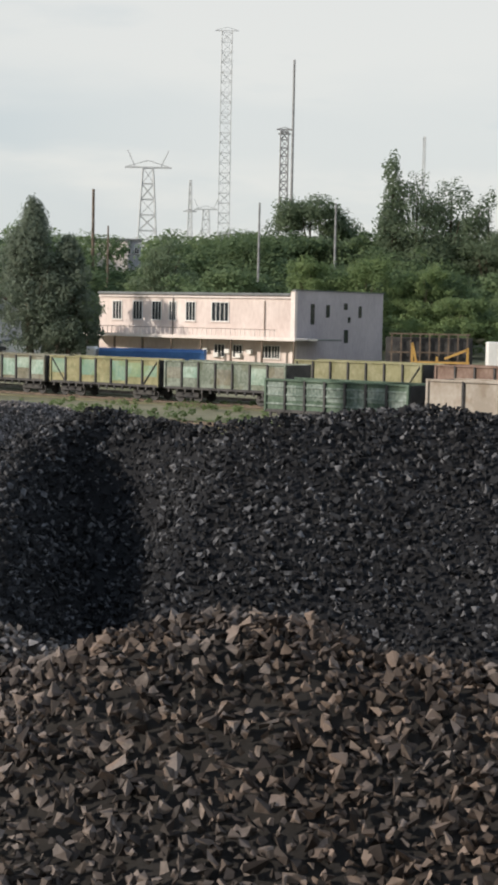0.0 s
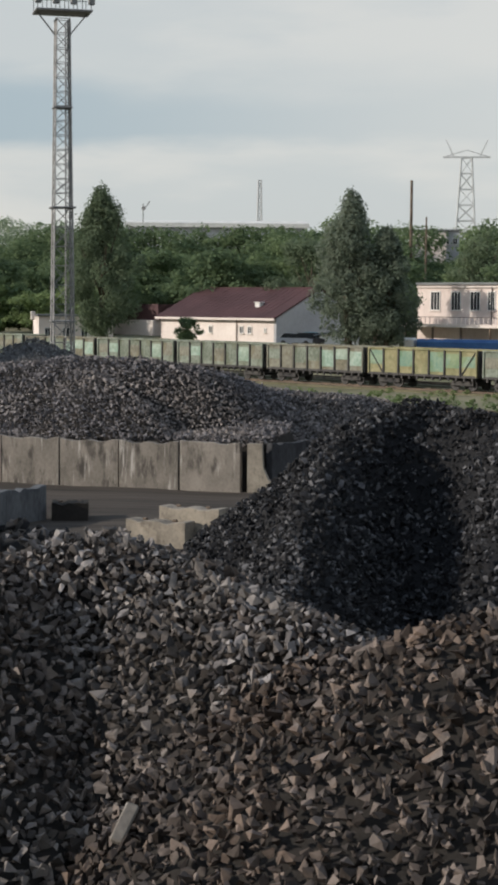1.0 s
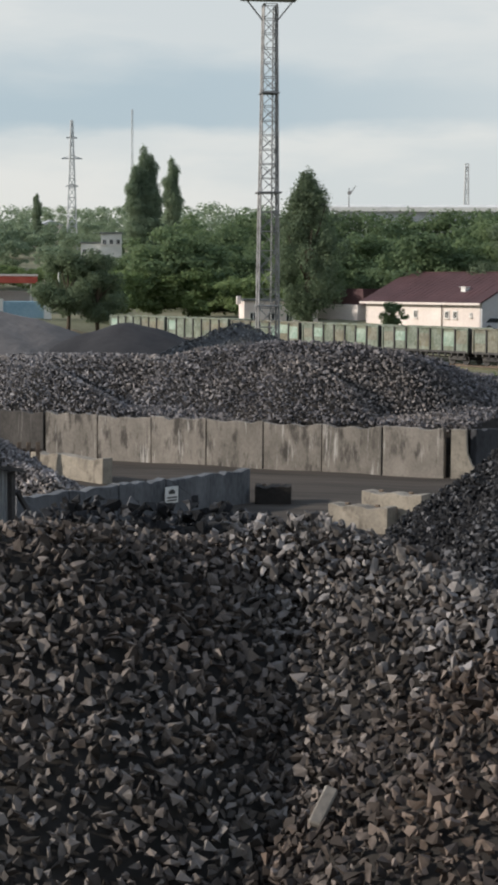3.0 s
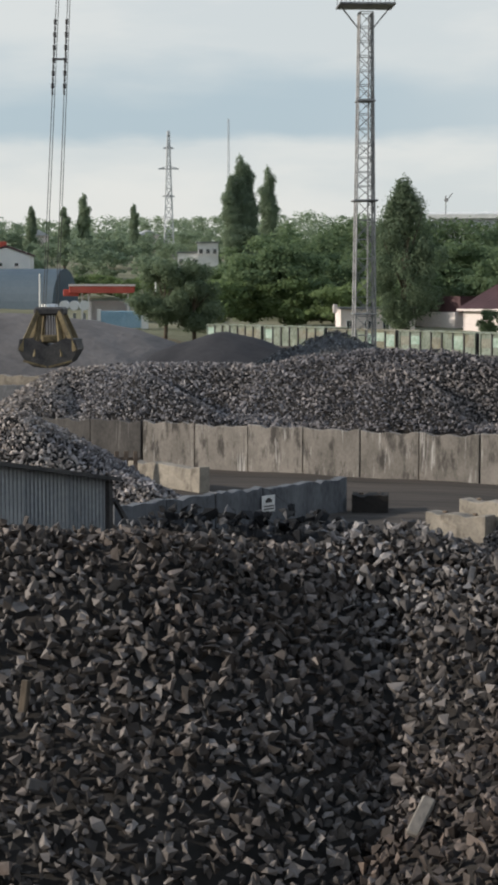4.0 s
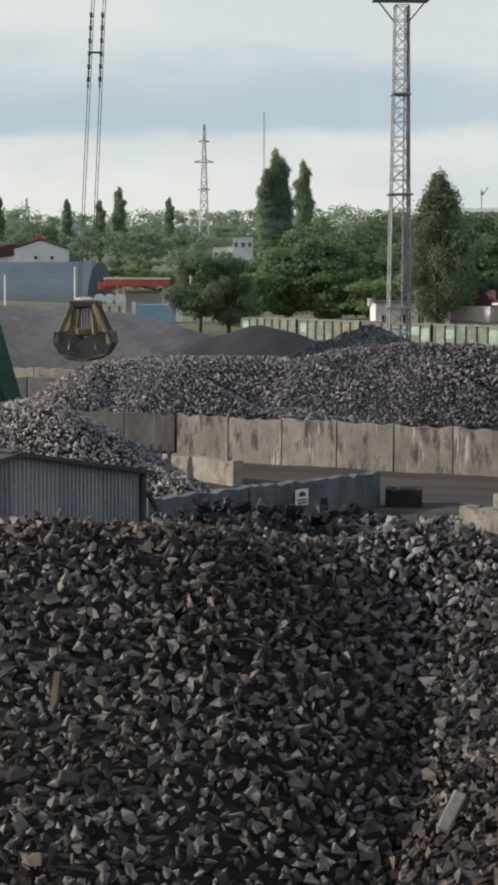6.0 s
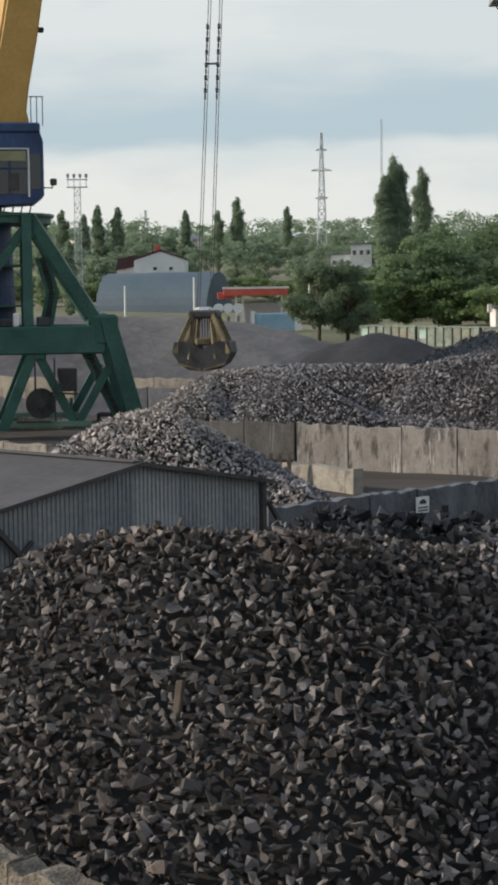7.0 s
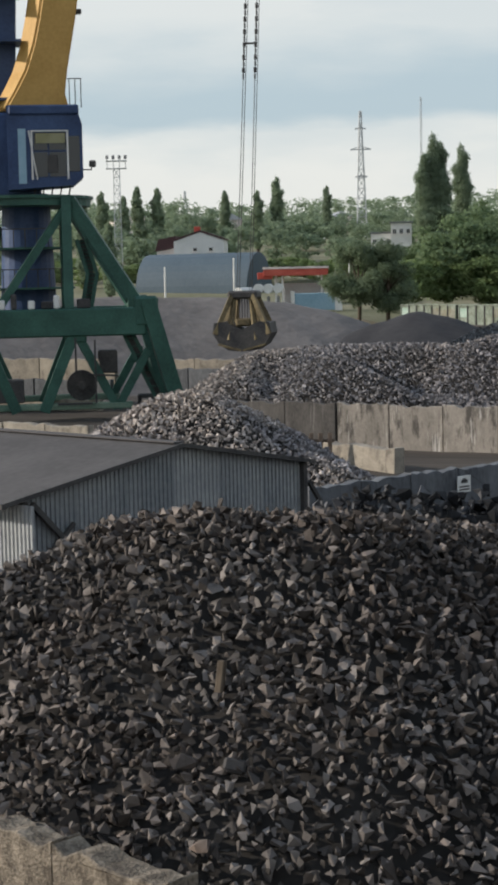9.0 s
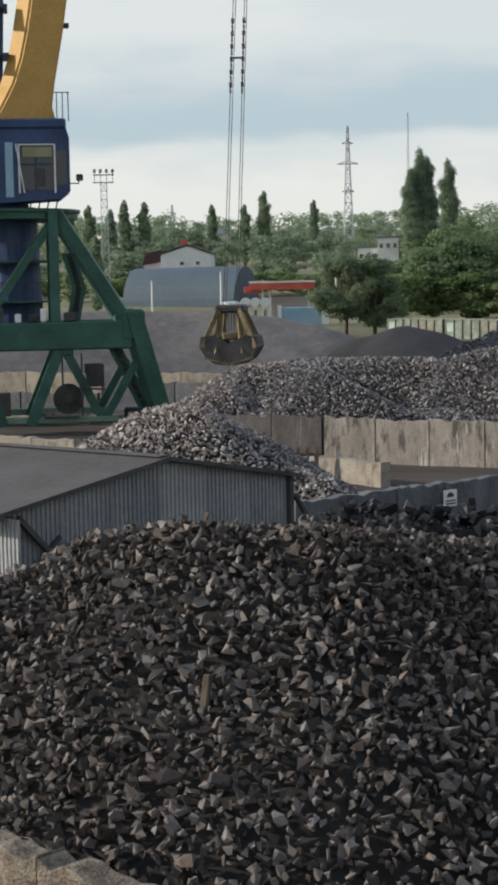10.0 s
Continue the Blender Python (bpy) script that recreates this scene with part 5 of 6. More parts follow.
# canopy over the ground floor, with posts
can = part("canopy", box((PK_L / 2 + 1.0, -1.5, 3.05), (PK_L + 2.6, 3.0, 0.25), 0.03), M_CREAM, pink)
part("fascia", box((PK_L / 2 + 1.0, -3.04, 3.05), (PK_L + 2.6, 0.08, 0.4)), M_CREAM, pink)
part("canopy", box((PK_L + 2.0, 2.0, 3.0), (3.4, 5.0, 0.22), 0.03), M_ROOF_GREY, pink)
for k in range(8):
    part("post", box((0.5 + k * (PK_L + 1.5) / 7, -2.8, 1.5), (0.2, 0.2, 3.0)), M_RUST, pink)
for k in range(int(PK_L * 1.4)):
    part("rail_post", box((0.4 + k / 1.4, -2.95, 3.65), (0.06, 0.06, 0.9)), M_CREAM, pink)
part("hand_rail", box((PK_L / 2, -2.95, 4.1), (PK_L - 1, 0.07, 0.07)), M_RUST, pink)
S = PK_L / 333.0
for px, w in ((33, 1.5), (70, 1.5), (104, 1.5), (132, 1.1), (163, 1.5), (213, 2.6)):
    window(pink, px * S, 6.1, w, 2.3, mullions=2 if w < 2 else 3)
for px, w in ((213, 1.6), (243, 1.4), (290, 1.5), (305, 1.2)):
    window(pink, px * S, 1.45, w, 1.5)
part("downpipe", cyl((PK_L * 0.86, -0.12, 3.2), (PK_L * 0.86, -0.12, 7.5), 0.06), M_RUST, pink)
part("downpipe", cyl((PK_L * 0.4, -0.12, 3.2), (PK_L * 0.4, -0.12, 8.0), 0.07), M_DARKSTEEL, pink)
part("corner_pier", box((PK_L + 0.0, -0.1, PH / 2 + 0.2), (0.6, 0.5, PH + 0.4)), M_CREAM, pink)
for y, z, w, h in ((3.4, 6.0, 0.8, 2.4), (6.6, 6.4, 0.8, 1.5), (10.4, 7.0, 0.8, 0.8), (13.6, 6.4, 0.7, 1.4), (11.2, 5.4, 0.6, 0.7), (10.6, 3.4, 0.9, 1.6)):
    part("end_window", box((PK_L + 0.2, y, z), (0.05, w, h)), M_GLASS, pink)
for k in range(6):
    part("air_conditioner", add_box(bmesh.new(), (PK_L * (0.52 + 0.055 * k), -0.3, 0.9 + 0.5 * (k % 2)), (0.75, 0.35, 0.55), None, 0.04), M_WHITE, pink)

# the maroon-roofed hall
rh_c, rh_l = spot(9.58, 222), spot(13.3, 236)
RZ = 1.75
d = rh_c - rh_l
RL = d.length
hall = thing("red_roofed_hall", "cream single-storey hall with a maroon gabled roof", "building", (rh_l.x, rh_l.y, RZ), math.degrees(math.atan2(d.y, d.x)))
RD = 17.0
part("front_wall", box((RL / 2, 0.2, 1.75), (RL, 0.4, 3.5)), M_CREAM, hall)
# gables in grey, not the front's cream: their shade is painted in
part("gable_wall", prism([(0.0, 0), (RD, 0), (RD, 3.5), (RD / 2, 7.2), (0.0, 3.5)], -0.2, 0.2), M_GABLE, hall).matrix_basis = pose(RL, 0, 0, 0, 0, 90)
part("gable_wall", prism([(0.0, 0), (RD, 0), (RD, 3.5), (RD / 2, 7.2), (0.0, 3.5)], -0.2, 0.2), M_GABLE, hall).matrix_basis = pose(0.2, 0, 0, 0, 0, 90)
part("back_wall", box((RL / 2, RD - 0.2, 1.75), (RL - 0.5, 0.4, 3.5)), M_CREAM, hall)
for s in (0, 1):
    y0, y1 = (-0.7, RD / 2) if s == 0 else (RD + 0.7, RD / 2)
    z0, z1 = 3.35, 7.35
    bm = bmesh.new()
    q = [(-0.6, y0, z0), (RL + 0.35, y0, z0), (RL + 0.35, y1, z1), (-0.6, y1, z1)]
    lo, hi = [bm.verts.new(v) for v in q], [bm.verts.new((v[0], v[1], v[2] + 0.18)) for v in q]
    bm.faces.new(lo[::-1])
    bm.faces.new(hi)
    for k in range(4):
        bm.faces.new((lo[k], lo[(k + 1) % 4], hi[(k + 1) % 4], hi[k]))
    bmesh.ops.recalc_face_normals(bm, faces=bm.faces[:])
    part("roof_slope", bm, M_ROOF_RED, hall)
    for k in range(int(RL / 0.9)):
        part("roof_seam", beam((k * 0.9 - 0.4, y0, z0 + 0.19), (k * 0.9 - 0.4, y1, z1 + 0.19), 0.05, 0.05), M_ROOF_RED, hall)
part("eaves_board", box((RL / 2, -0.75, 3.4), (RL + 0.9, 0.08, 0.28)), M_CREAM, hall)
part("ridge", box((RL / 2 - 0.1, RD / 2, 7.52), (RL + 1.0, 0.4, 0.1)), M_ROOF_RED, hall)
vent = part("roof_vent", box((RL * 0.74, RD * 0.17, 5.0), (0.8, 0.8, 1.0), 0.03), M_WHITE, hall)
part("cap", box((RL * 0.74, RD * 0.17, 5.55), (1.0, 1.0, 0.1)), M_WHITE, vent)
for fx, w, h in ((0.45, 0.6, 0.9), (0.72, 0.65, 0.9), (0.79, 0.65, 0.9), (0.92, 0.3, 0.5)):
    window(hall, RL * fx, 2.0, w, h, mullions=1)
part("downpipe", cyl((RL * 0.68, -0.15, 0), (RL * 0.68, -0.15, 3.3), 0.07), M_RUST, hall)
# lower wing at the hall's far end
wing = spot(13.9, 246)
wg = thing("annex", "low cream annex with a dull red roof", "building", (wing.x, wing.y, RZ), math.degrees(math.atan2(d.y, d.x)))
part("wall", box((-2, 3, 1.5), (9, 7, 3.0)), M_CREAM, wg)
part("roof", prism([(-7, 3.0), (3.2, 3.0), (3.0, 5.2), (-5.5, 5.2)], 0, 7), M_ROOF_RED, wg)
lw = spot(17.15, 212)
lowb = thing("low_building", "long low cream building behind the wagons", "building", (lw.x, lw.y, 1.6), 25)
part("wall", box((4.0, 2, 1.9), (9, 5, 3.9)), M_CREAM, lowb)
part("roof", box((4.0, 2, 3.95), (9.4, 5.6, 0.25), 0.03), M_ROOF_GREY, lowb)
for j in range(4):
    window(lowb, 0.6 + j * 2.2, 1.9, 0.8, 1.1, y=-0.53, mullions=1)
part("chimney", box((-1.0, 1.0, 3.9), (0.5, 0.5, 1.0), 0.03), M_CREAM, lowb)

ws = spot(7.6, 208)
ws_ob = thing("white_shed", "small white shed with a single sloping roof", "shed", (ws.x, ws.y, 1.5), 12)
part("wall", prism([(-2.0, 0), (2.6, 0), (2.6, 2.9), (-2.0, 1.9)], -1.5, 1.5), M_WHITE, ws_ob)
part("roof", prism([(-2.6, 1.85), (3.0, 3.05), (3.0, 3.2), (-2.6, 2.0)], -1.8, 1.8), M_ROOF_GREY, ws_ob)
part("door", box((2.62, -0.2, 1.1), (0.06, 1.0, 2.1)), M_RUST, ws_ob)

bt = spot(3.2, 186)
blue_t = thing("covered_trailer", "long trailer under a blue tarpaulin behind the train", "trailer", (bt.x, bt.y, land_z(bt)), -4)
part("tarpaulin", prism([(-1.3, 1.2), (1.3, 1.2), (1.3, 2.1), (0.9, 2.4), (-0.9, 2.4), (-1.3, 2.1)], -5.6, 5.6), M_BLUETARP, blue_t).matrix_basis = pose(0, 0, 0, 0, 0, 90)
part("chassis", box((0, 0, 1.0), (11.0, 2.3, 0.3), 0.03), M_DARKSTEEL, blue_t)
part("cab", add_box(bmesh.new(), (-7.0, 0, 1.45), (2.2, 2.4, 2.1), None, 0.2), M_WHITE, blue_t)
for x in (-7.0, -3.5, 3.2, 4.4):
    for s in (-1, 1):
        part("wheel", cyl((x, s * 1.1 - 0.15, 0.5), (x, s * 1.1 + 0.15, 0.5), 0.5, seg=16), M_DARKSTEEL, blue_t)

# pipe rack and fence beside the office
pr = spot(-6.0, 185)
rack = thing("steel_rack", "rusty steel rack with posts, rails and yellow frames", "rack", (pr.x, pr.y, land_z(pr)), -2)
for k in range(9):
    part("post", box((-4.5 + k * 1.0, 1.5, 2.3), (0.14, 0.14, 4.6)), M_RUST, rack)
for z in (4.55, 2.6):
    part("rail", box((-0.5, 1.5, z), (8.6, 0.16, 0.16)), M_RUST, rack)
part("back_screen", box((-0.5, 2.2, 2.1), (9.2, 0.08, 4.2)), M_DARKSTEEL, rack)
for a, b in (((-2.4, 0, 0), (-2.4, 0, 3.6)), ((-2.4, 0, 3.6), (-1.6, 0, 0)), ((1.0, 0, 2.0), (3.4, 0, 3.0)), ((3.4, 0, 0), (3.4, 0, 3.2)), ((-2.4, 0, 1.6), (3.6, 0, 1.6)), ((0.2, 0, 0.2), (0.2, 0, 2.2))):
    part("frame", beam(a, b, 0.22), M_YELLOW, rack)
wb = spot(-8.2, 182)
wbox = thing("white_cabin", "white-grey box cabin beside the rack", "cabin", (wb.x, wb.y, land_z(wb)), -3)
part("body", add_box(bmesh.new(), (0.6, 0, 2.4), (4.6, 3, 3.2), None, 0.08), M_WHITE, wbox)
part("base", box((0.6, 0, 0.4), (4.6, 2.8, 0.9)), M_BLUEBOX, wbox)

# hangar, filling station, tanks
hg = spot(28.2, 318)
HZ = land_z(hg)
hangar = thing("arched_hangar", "long grey-blue steel hangar with an arched roof", "hangar", (hg.x, hg.y, HZ - 0.5), 8)
prof = [(math.cos(a) * 5.6, max(0, math.sin(a)) * 7.2) for a in np.linspace(0, math.pi, 17)]
part("shell", prism(prof, -12, 10), M_HANGAR, hangar).matrix_basis = pose(0, 0, 0, 0, 0, 84)
for k in range(11):
    a = [(math.cos(t) * 5.61, max(0, math.sin(t)) * 7.21) for t in np.linspace(0, math.pi, 17)]
    part("rib", prism(a, -11.9 + k * 2.0, -11.84 + k * 2.0), M_HANGAR, hangar).matrix_basis = pose(0, 0, 0, 0, 0, 84)
hh = spot(28.4, 336)
house = thing("white_house", "white two-storey house with a low red roof", "house", (hh.x, hh.y, land_z(hh) + 1.2), 22)
part("wall", prism([(-3, -1.6), (6.5, -1.6), (6.5, 7.0), (2.0, 8.6), (-3, 7.0)], -4, 4), M_WHITE, house)
part("wing", box((-4.6, 0, 2.1), (3.4, 7, 7.4)), M_CREAM, house)
part("roof", prism([(-6.6, 5.2), (-2.8, 5.8), (-2.8, 8.0), (-6.0, 7.4)], -3.8, 3.8), M_ROOF_RED, house)
part("roof_edge", prism([(-3.2, 7.0), (2.0, 8.7), (6.8, 7.05), (6.8, 7.3), (2.0, 9.0), (-3.2, 7.3)], -4.2, 4.2), M_ROOF_RED, house)
part("chimney", box((1.0, 1.0, 9.2), (1.2, 0.8, 1.2), 0.04), M_REDPAINT, house)
for x in (1.0, 4.0):
    window(house, x, 5.4, 0.8, 0.7, y=-4.05, mullions=0)

gs = spot(24.9, 262)
GZ = land_z(gs)
station = thing("filling_station", "red and white filling-station canopy on steel posts", "canopy", (gs.x, gs.y, GZ), 24)
part("canopy", box((-0.6, 0, 4.85), (9.6, 5.0, 1.0), 0.05), M_REDPAINT, station)
part("canopy_top", box((-0.6, 0, 5.5), (9.8, 5.2, 0.3), 0.03), M_CREAM, station)
part("side_sign", box((-5.2, 0, 4.4), (2.2, 4.0, 1.0), 0.05), M_REDPAINT, station)
for x in (-3.6, -2.6, 3.2):
    for y in (-1.6, 1.6):
        part("post", box((x, y, 2.4), (0.22, 0.22, 4.8)), M_WHITE, station)
part("kiosk", box((0.5, 3.2, 1.6), (6.0, 2.2, 3.2), 0.05), M_GABLE, station)
for k, (b, d, r) in enumerate(((26.75, 246, 0.85), (26.26, 250, 0.68), (25.94, 250, 0.68), (25.62, 250, 0.68))):
    p = spot(b, d)
    tank = thing("storage_tank", "white cylindrical fuel tank on a cradle", "tank", (p.x, p.y, land_z(p)), 24, "white tanks")
    if k == 0:
        body = cyl((-0.8, -1.2, 2.4), (0.8, 1.2, 2.4), r, seg=20)
    else:
        body = cyl((0, -2.2, 2.9), (0, 2.2, 2.9), r, seg=20)
    part("shell", body, M_WHITE, tank)
    for s in (-1, 1):
        part("cradle", box((s * 1.1 if k == 0 else 0, 0 if k == 0 else s * 1.2, 0.9), (0.3, 1.6, 1.8)), M_GALV, tank)
p = spot(24.45, 240)
bx = thing("blue_container", "pale blue container with a white end panel", "container", (p.x, p.y, land_z(p)), 24)
part("body", add_box(bmesh.new(), (0, 0, 1.3), (5.6, 2.4, 2.3), None, 0.05), M_BLUEBOX, bx)
part("end_panel", box((-2.9, -0.4, 1.4), (0.5, 2.0, 2.7)), M_WHITE, bx)
part("end_panel", box((3.3, -0.3, 1.0), (1.0, 1.6, 1.9)), M_WHITE, bx)
for k in range(7):
    part("rib", box((-2.4 + k * 0.8, -1.22, 1.3), (0.08, 0.06, 2.1)), M_BLUEBOX, bx)
for k in range(9):
    p = spot(23.6 - k * 0.42, 190 - k * 1.0)
    bl = thing("road_barrier", "low pale concrete road barrier", "barrier", (p.x, p.y, land_z(p)), 22, "row of barriers")
    part("body", prism([(-0.3, 0), (0.3, 0), (0.15, 0.4), (0.1, 0.85), (-0.1, 0.85), (-0.15, 0.4)], -0.65, 0.65), M_CONC_PALE, bl).matrix_basis = pose(0, 0, 0, 0, 0, 90)
for b, d, w, h, lab, mt in ((21.6, 430, 5.0, 4.6, "white flat-roofed house on the hillside", M_WHITE), (22.25, 432, 5.0, 1.6, "low white annex on the hillside", M_WHITE), (4.6, 350, 6.5, 4.5, "yellowish house with a flat roof", M_YELLOW), (4.05, 352, 5.0, 5.0, "grey house with a flat roof", M_GABLE)):
    p = spot(b, d)
    z = land_z(p)
    hb = thing("hillside_house", lab, "house", (p.x, p.y, z), b)
    zz = {21.6: 8.0, 22.25: 5.5, 4.6: 14.5, 4.05: 14.5}[b]
    part("wall", box((0, 0, zz / 2), (w, 6, zz)), M_CREAM if mt is M_YELLOW else mt, hb)
    part("roof", box((0, 0, zz + 0.15), (w + 0.6, 6.6, 0.4), 0.05), M_ROOF_GREY, hb)
    for k in range(3):
        window(hb, -w / 3 + k * w / 3, zz - 2.0, 0.9, 1.2, y=-3.03, mullions=1)
p = spot(11.5, 420)
lr = thing("warehouse", "long warehouse with a pale metal roof above the trees", "warehouse", (p.x, p.y, land_z(p)), 11.5)
part("wall", box((0, 0, 5.0), (42, 14, 10)), M_GABLE, lr)
part("roof", prism([(-7.4, 14.2), (7.4, 14.2), (0, 15.6)], -21.5, 21.5), M_WHITE, lr).matrix_basis = pose(0, 0, 0, 0, 0, 90)
part("upper_wall", box((0, 0, 12.0), (41, 13, 4.2)), M_GABLE, lr)
part("fascia", box((0, -7.5, 14.2), (43.2, 0.2, 1.0)), M_WHITE, lr)
for b, d, w, hgt in ((25.0, 700, 9, 3), (23.6, 760, 10, 4), (27.2, 620, 8, 4), (30.5, 560, 10, 5), (24.4, 640, 7, 2.5)):
    p = spot(b, d)
    fh = thing("village_house", "small far house with a pale gabled roof", "house", (p.x, p.y, land_z(p)), b + 15, "village houses")
    part("wall", box((0, 0, hgt / 2 + 1.5), (w, 7, hgt + 3)), M_CREAM, fh)
    part("roof", prism([(-w / 2 - 0.4, hgt + 3), (w / 2 + 0.4, hgt + 3), (0, hgt + 5.2)], -4, 4), M_GABLE, fh)


def parked_car(at, turn, material, label):
    """A parked car: a lofted body, glass house and four wheels."""
    car = thing("parked_car", label, "car", at, turn, "parked cars")
    part("body", prism([(-2.1, 0.35), (2.1, 0.35), (2.15, 0.75), (1.3, 0.9), (-1.9, 0.95), (-2.15, 0.75)], -0.85, 0.85), material, car)
    part("cabin", prism([(-1.7, 0.92), (1.1, 0.9), (0.5, 1.42), (-1.2, 1.45)], -0.75, 0.75), M_GLASS, car)
    part("roof", prism([(-1.2, 1.43), (0.5, 1.4), (0.4, 1.48), (-1.1, 1.5)], -0.74, 0.74), material, car)
    for x in (-1.3, 1.35):
        for s in (-1, 1):
            part("wheel", cyl((x, s * 0.8 - 0.1, 0.32), (x, s * 0.8 + 0.1, 0.32), 0.32, seg=14), M_DARKSTEEL, car)
    return car


for b, dd, mt, lab in ((8.95, 206, M_GABLE, "grey car parked beside the hall"), (8.55, 207, M_DARKSTEEL, "dark car parked beside the hall"), (8.3, 209, M_BLUEBOX, "pale blue car parked beside the hall")):
    p = spot(b, dd)
    parked_car((p.x, p.y, land_z(p) + 0.6), 10, mt, lab)
    solo("kerb_pad", box((0, 0, 0.3), (5.2, 2.4, 0.7)), M_GROUND, "raised gravel parking pad", "pavement", kind="structure", at=(p.x, p.y, land_z(p) - 0.05), turn=10)
p = spot(13.9, 415)
ant = thing("roof_antenna", "bent antenna mast above the warehouse roof", "antenna", (p.x, p.y, land_z(p)))
part("mast", cyl((0, 0, 0), (0, 0, 19.5), 0.16, 0.12), M_GALV, ant)
part("arm", beam((0, 0, 17.8), (1.6, 0, 20.0), 0.18), M_GALV, ant)
part("dish", cyl((0.2, -0.3, 18.4), (0.2, 0.0, 18.4), 0.5, 0.35, 14), M_GALV, ant)
# lamp posts along the station road
for b, dd, h in ((27.05, 238, 7.5), (29.3, 236, 6.5), (23.3, 300, 8.0)):
    p = spot(b, dd)
    solo("lamp_post", cyl((0, 0, 0), (0, 0, h), 0.16, 0.1), M_WHITE, "pale concrete lamp post by the road", "lamp post", "road lamp posts", at=(p.x, p.y, land_z(p)))


# ---- trees ----
def leaf_cloud(blobs, count, leaf, seed):
    """Small bent leaves scattered through blobs of (x, y, z, rx, rz), thicker near their skins."""
    r = np.random.default_rng(seed)
    bl = np.array(blobs)
    wt = bl[:, 3] ** 2 * bl[:, 4]
    pick = r.choice(len(bl), count, p=wt / wt.sum())
    d = r.normal(size=(count, 3))
    d /= np.linalg.norm(d, axis=1)[:, None]
    rad = r.uniform(0.25, 1.0, (count, 1)) ** 0.4 * r.uniform(0.75, 1.3, (count, 1))
    c = bl[pick, :3] + d * rad * bl[pick][:, [3, 3, 4]]
    # leaves lean outwards from their clump, as they do towards the light
    nz = d * 0.9 + r.normal(size=(count, 3)) * 0.45 + np.array([0, 0, 0.25])
    nz /= np.linalg.norm(nz, axis=1)[:, None]
    nx = np.cross(nz, r.normal(size=(count, 3)))
    nx /= np.linalg.norm(nx, axis=1)[:, None]
    m = np.stack([nx, np.cross(nz, nx), nz], -1)
    s = leaf * r.uniform(0.6, 1.4, count)
    shape = np.array([(-0.55, -0.4, 0), (0.6, -0.05, 0.12), (-0.3, 0.5, 0)])
    v = (np.einsum("nij,vj->nvi", m, shape) * s[:, None, None] + c[:, None, :]).reshape(-1, 3)
    return v


def cloud_mesh(name, v, material):
    """A mesh of loose three-cornered leaves."""
    n = len(v) // 3
    me = bpy.data.meshes.new(name)
    me.vertices.add(len(v))
    me.vertices.foreach_set("co", v.ravel().astype(np.float32))
    me.loops.add(n * 3)
    me.loops.foreach_set("vertex_index", np.arange(n * 3, dtype=np.int32))
    me.polygons.add(n)
    me.polygons.foreach_set("loop_start", (np.arange(n) * 3).astype(np.int32))
    me.update(calc_edges=True)
    me.materials.append(material)
    return me


def tree_blobs(kind, h, seed):
    r = random.Random(seed)
    out = []
    if kind == "poplar":
        for k in range(16):
            t = k / 15
            w = h * 0.057 * (0.55 + 1.1 * math.sin(math.pi * min(1, 0.12 + 0.86 * t)) ** 0.8)
            out.append((r.uniform(-0.3, 0.3) * w, r.uniform(-0.3, 0.3) * w, h * (0.12 + 0.83 * t), w * r.uniform(0.75, 1.1), h * 0.06))
    elif kind == "oval":
        # a dense upright crown, full below and drawn up to a ragged point
        for k in range(120):
            t = (k + r.random()) / 120
            w = h * 0.20 * math.sin(math.pi * (0.16 + 0.82 * t ** 0.75)) ** 0.9 * r.uniform(0.75, 1.25)
            a, q = r.uniform(0, 6.28), math.sqrt(r.random())
            out.append((math.cos(a) * w * q, math.sin(a) * w * q, h * (0.16 + 0.80 * t), h * r.uniform(0.035, 0.075), h * r.uniform(0.05, 0.09)))
    elif kind == "tall":
        for k in range(22):
            t = k / 21
            w = h * 0.24 * (math.sin(math.pi * (0.14 + 0.8 * t ** 0.68)) ** 0.9)
            a = r.uniform(0, 6.28)
            out.append((math.cos(a) * w * 0.6, math.sin(a) * w * 0.6, h * (0.18 + 0.76 * t), w * r.uniform(0.45, 0.8) + 0.3, h * r.uniform(0.05, 0.08)))
    else:
        for k in range(36):
            a, t = r.uniform(0, 6.28), r.uniform(0, 1)
            w = h * 0.38 * math.sin(math.pi * (0.15 + 0.7 * t))
            q = math.sqrt(r.random())
            out.append((math.cos(a) * w * q, math.sin(a) * w * q, h * (0.28 + 0.60 * t), h * r.uniform(0.055, 0.15), h * r.uniform(0.05, 0.12)))
    return out


def trunk_mesh(h, r0, seed, reach):
    r = random.Random(seed)
    bm = cyl((0, 0, -0.4), (0.05 * h * r.uniform(-1, 1), 0, h * 0.5), r0, r0 * 0.55, 9)
    for k in range(7):
        a = k * 0.9 + r.random()
        z0 = h * r.uniform(0.2, 0.5)
        add_cyl(bm, (0, 0, z0), (math.cos(a) * reach * r.uniform(0.5, 0.9), math.sin(a) * reach * r.uniform(0.5, 0.9), z0 + h * r.uniform(0.15, 0.35)), r0 * 0.4, r0 * 0.1, 6)
    add_cyl(bm, (0, 0, h * 0.45), (0, 0, h * 0.85), r0 * 0.55, r0 * 0.12, 7)
    return bm


TREE_CACHE = {}


